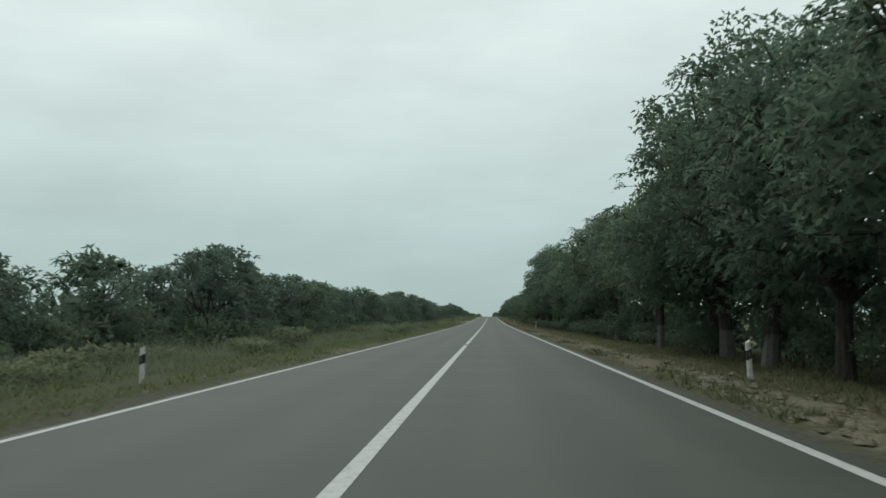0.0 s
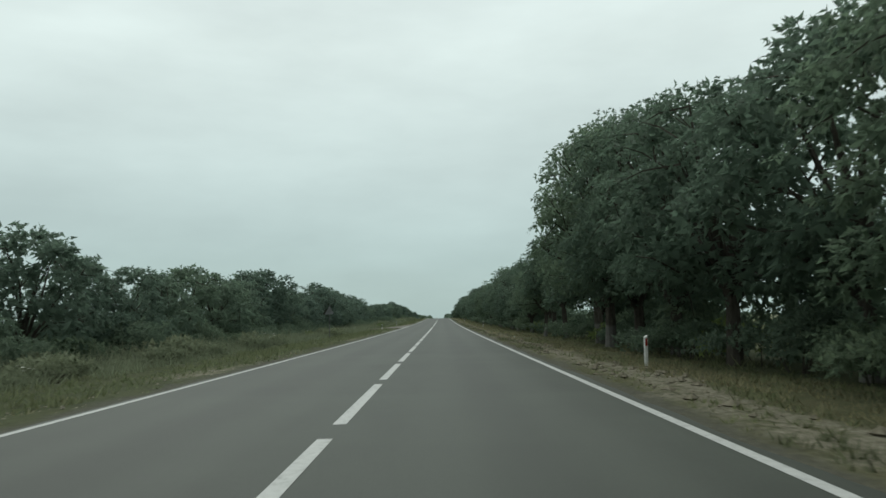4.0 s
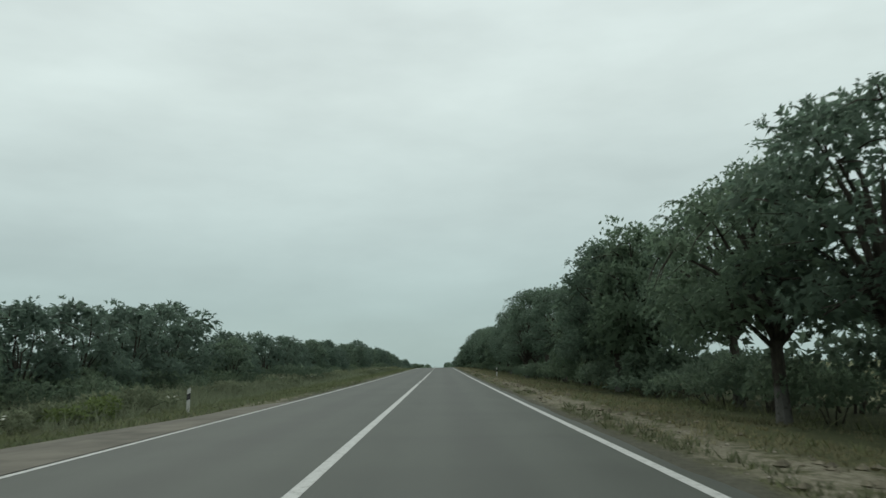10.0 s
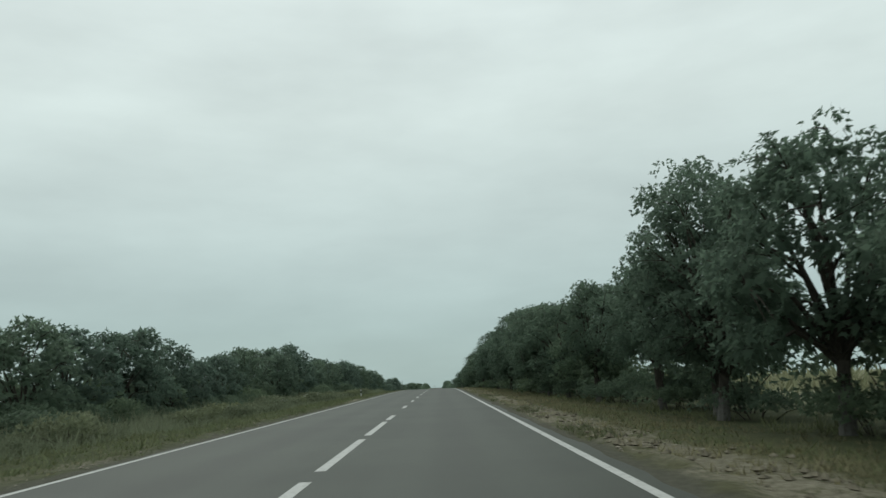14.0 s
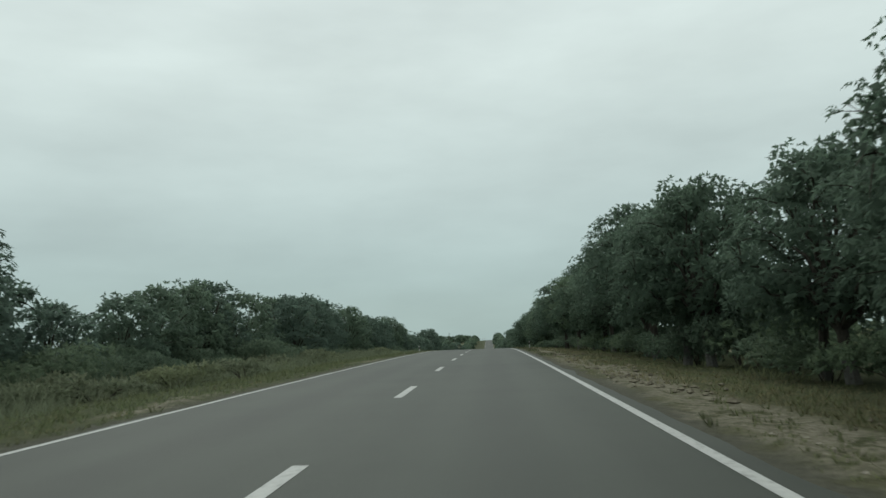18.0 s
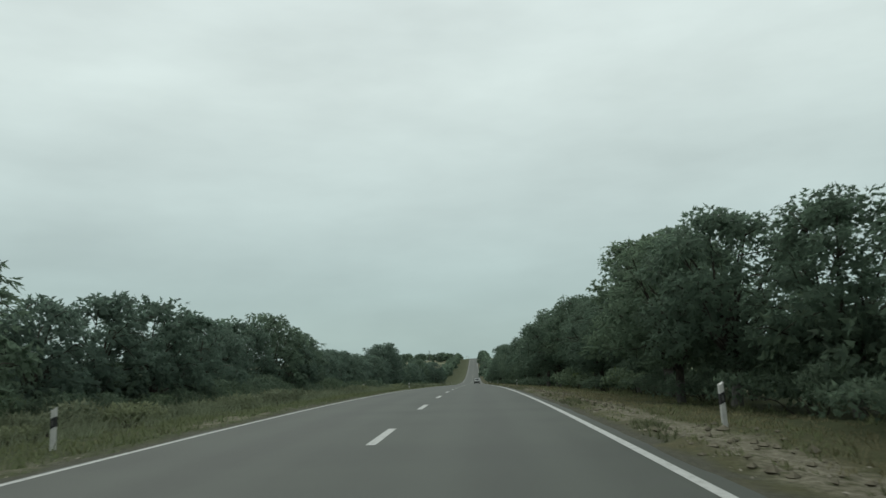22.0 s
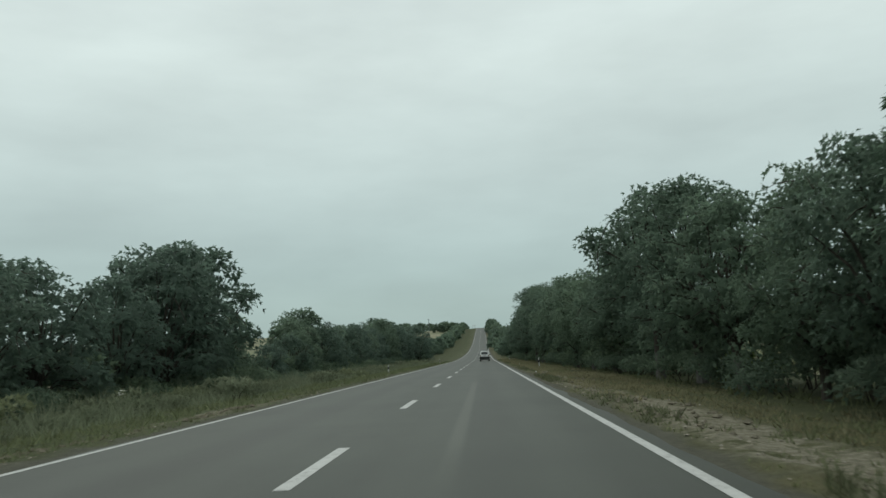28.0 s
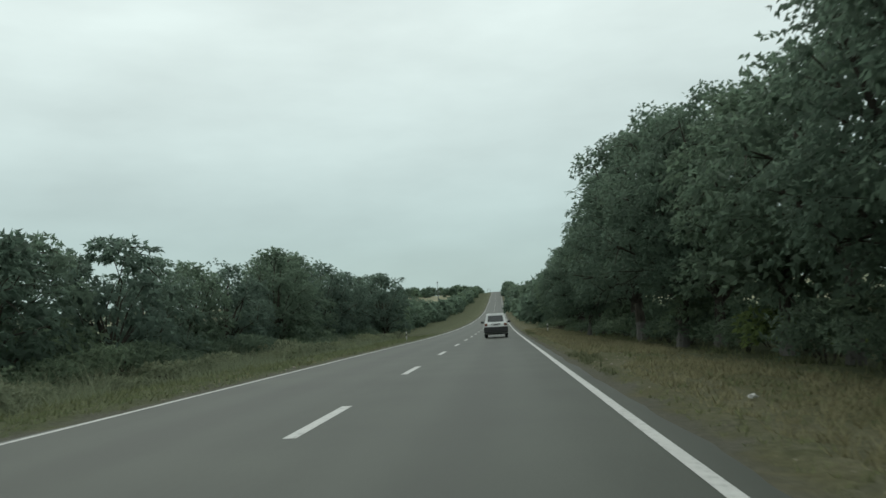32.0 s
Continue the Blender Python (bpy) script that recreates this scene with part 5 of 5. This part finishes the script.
for z, ln in ((19.7, 3.9), (15.75, 6.2), (12.0, 4.2)):
    for s in (-1, 1):
        bm = bmesh.new()
        tip = Vector((s * ln, 0, z))
        h = half(z)
        for sy in (-1, 1):
            rod(bm, (s * h, sy * h, z), tip, 0.045, seg=4)
            rod(bm, (s * h, sy * h, z + 1.3), tip, 0.038, seg=4)
        for k in range(1, 4):
            f = k / 4
            p = [Vector((s * h, sy * h, z)).lerp(tip, f) for sy in (-1, 1)] + [Vector((s * h, sy * h, z + 1.3)).lerp(tip, f) for sy in (-1, 1)]
            for i, j in ((0, 1), (0, 2), (1, 3), (2, 3)):
                rod(bm, p[i], p[j], 0.022, seg=4)
        arm = part("crossarm", bm, STEEL, pylon)
        for dx, slant in ((0.0, 0.0), (0.12, 0.55)):
            bm = bmesh.new()
            for k in range(9):
                p = Vector((s * ln - s * dx, slant * k / 9, z - 0.15 - 0.16 * k))
                bmesh.ops.create_cone(bm, cap_ends=True, segments=8, radius1=0.13, radius2=0.05, depth=0.09, matrix=Matrix.Translation(p))
            part("insulator", bm, GLASS_BROWN, arm)
tagged(pylon, "grey steel lattice electricity pylon behind the walnut trees", "pylon")


shelter = new("bus_shelter")
shelter.matrix_basis = pose(-6.6, 1268, land_z(-6.6, 1268))
part("roof", box(bmesh.new(), (3.4, 2.2, 0.35), pose(0, 0, 3.0), 0.04), POST_WHITE, shelter, "pale flat roof")
part("back_wall", box(bmesh.new(), (0.2, 2.0, 2.7), pose(-1.4, 0, 1.35), 0.02), SIGN_BACK, shelter, "dark back wall")
for sy in (-0.9, 0.9):
    part("post", rod(bmesh.new(), (1.3, sy, -0.3), (1.3, sy, 2.85), 0.12), SIGN_BACK, shelter)
tagged(shelter, "small roadside shelter with a pale flat roof on the hilltop", "shelter")


# ---- the car ahead ----
car = new("car")
car.matrix_basis = pose(1.95, 640, road_z(640), -1.75, 0, 0)
SECT = [(-1.86, 0.38, 0.62, 0.76), (-1.80, 0.34, 0.98, 0.79), (-1.72, 0.30, 1.03, 0.81), (0.7, 0.28, 1.02, 0.82), (1.75, 0.30, 0.90, 0.79), (1.88, 0.36, 0.70, 0.72)]
bm = bmesh.new()
rings = []
for y, z0, z1, w in SECT:
    rings.append([bm.verts.new(p) for p in ((-w * 0.96, y, z0), (w * 0.96, y, z0), (w, y, (z0 + z1) / 2), (w * 0.97, y, z1), (-w * 0.97, y, z1), (-w, y, (z0 + z1) / 2))])
for a, b in zip(rings[:-1], rings[1:]):
    for k in range(6):
        bm.faces.new((a[k], a[(k + 1) % 6], b[(k + 1) % 6], b[k]))
bm.faces.new(rings[0][::-1]), bm.faces.new(rings[-1])
bmesh.ops.recalc_face_normals(bm, faces=bm.faces)
bmesh.ops.bevel(bm, geom=[e for e in bm.edges], offset=0.02, segments=2, affect="EDGES")
body = part("body", bm, CAR_WHITE, car)
bm = bmesh.new()
CAB = [(-1.70, 1.02, 0.76), (-1.48, 1.60, 0.60), (-1.30, 1.65, 0.58), (0.15, 1.65, 0.58), (0.75, 1.02, 0.74)]
rings = []
for y, z, w in CAB:
    rings.append([bm.verts.new(p) for p in ((-w, y, z), (w, y, z))])
low = [[bm.verts.new(p) for p in ((-0.77, y, 1.0), (0.77, y, 1.0))] for y in (-1.70, 0.75)]
for a, b in zip(rings[:-1], rings[1:]):
    bm.faces.new((a[0], a[1], b[1], b[0]))
for s in (0, 1):
    bm.faces.new([r[s] for r in rings] + [low[1][s], low[0][s]])
bmesh.ops.recalc_face_normals(bm, faces=bm.faces)
part("cabin", bm, CAR_WHITE, car)
tail = Matrix.Translation((0, -1.598, 1.31)) @ Euler((radians(-20.5), 0, 0)).to_matrix().to_4x4()
rear = part("rear_window", box(bmesh.new(), (1.10, 0.03, 0.44), tail, 0.01, 0.9), CAR_GLASS, car, "dark rear window")
part("wiper", rod(bmesh.new(), (0.05, -1.68, 1.12), (-0.30, -1.62, 1.30), 0.012), PLASTIC, rear)
for s in (-1, 1):
    for y0, y1 in ((-1.25, -0.55), (-0.48, 0.35)):
        bm = bmesh.new()
        c = [(s * 0.765, y0, 1.06), (s * 0.765, y1, 1.06), (s * 0.61, y1 - 0.12, 1.57), (s * 0.61, y0, 1.57)]
        a = [bm.verts.new(p) for p in c]
        b = [bm.verts.new((p[0] + s * 0.015, p[1], p[2])) for p in c]
        bm.faces.new(a), bm.faces.new(b[::-1])
        for k in range(4):
            bm.faces.new((a[k], a[(k + 1) % 4], b[(k + 1) % 4], b[k]))
        bmesh.ops.recalc_face_normals(bm, faces=bm.faces)
        part("side_window", bm, CAR_GLASS, car)
    lamp = part("tail_light", box(bmesh.new(), (0.20, 0.06, 0.20), pose(s * 0.66, -1.80, 0.90), 0.015), LAMP_RED, car, "red tail light")
    part("indicator", box(bmesh.new(), (0.18, 0.02, 0.06), pose(s * 0.66, -1.832, 0.96), 0.008), LAMP_ORANGE, lamp, "orange indicator lens")
    bm = box(bmesh.new(), (0.20, 0.09, 0.15), pose(s * 0.95, 0.45, 1.08), 0.03)
    rod(bm, (s * 0.78, 0.47, 1.05), (s * 0.87, 0.46, 1.06), 0.02)
    part("mirror", bm, PLASTIC, car, "black door mirror")
    for y in (-1.15, 1.15):
        bm = bmesh.new()
        bmesh.ops.create_cone(bm, cap_ends=True, segments=24, radius1=0.335, radius2=0.335, depth=0.19, matrix=pose(s * 0.70, y, 0.335, 0, 90, 0))
        bmesh.ops.bevel(bm, geom=[e for e in bm.edges if len(e.link_faces) == 2 and e.calc_face_angle(0) > 1], offset=0.03, segments=2, affect="EDGES")
        tyre = part("wheel", bm, RUBBER, car, "black tyre")
        bm = bmesh.new()
        bmesh.ops.create_cone(bm, cap_ends=True, segments=20, radius1=0.20, radius2=0.17, depth=0.03, matrix=pose(s * 0.80, y, 0.335, 0, 90, 0))
        part("rim", bm, STEEL, tyre)
part("rear_bumper", box(bmesh.new(), (1.62, 0.18, 0.40), pose(0, -1.90, 0.56), 0.05), PLASTIC, car, "dark plastic bumper")
part("plate_recess", box(bmesh.new(), (0.62, 0.03, 0.15), pose(0, -1.80, 0.90), 0.02), PLASTIC, car, "dark recess for the number plate")
plate = part("number_plate", box(bmesh.new(), (0.50, 0.015, 0.11), pose(0, -1.822, 0.90)), PLATE, car, "white number plate")
part("plate_bar", box(bmesh.new(), (0.36, 0.006, 0.05), pose(0, -1.832, 0.90)), PLASTIC, plate)
part("exhaust", rod(bmesh.new(), (-0.45, -1.2, 0.27), (-0.45, -1.93, 0.27), 0.03), PLASTIC, car)
part("underbody", box(bmesh.new(), (1.40, 3.3, 0.18), pose(0, 0, 0.32)), PLASTIC, car)
part("roof_lip", box(bmesh.new(), (1.12, 0.10, 0.03), pose(0, -1.46, 1.655), 0.01), CAR_WHITE, car)
tagged(car, "small white hatchback with a dark bumper on the asphalt lane", "car")
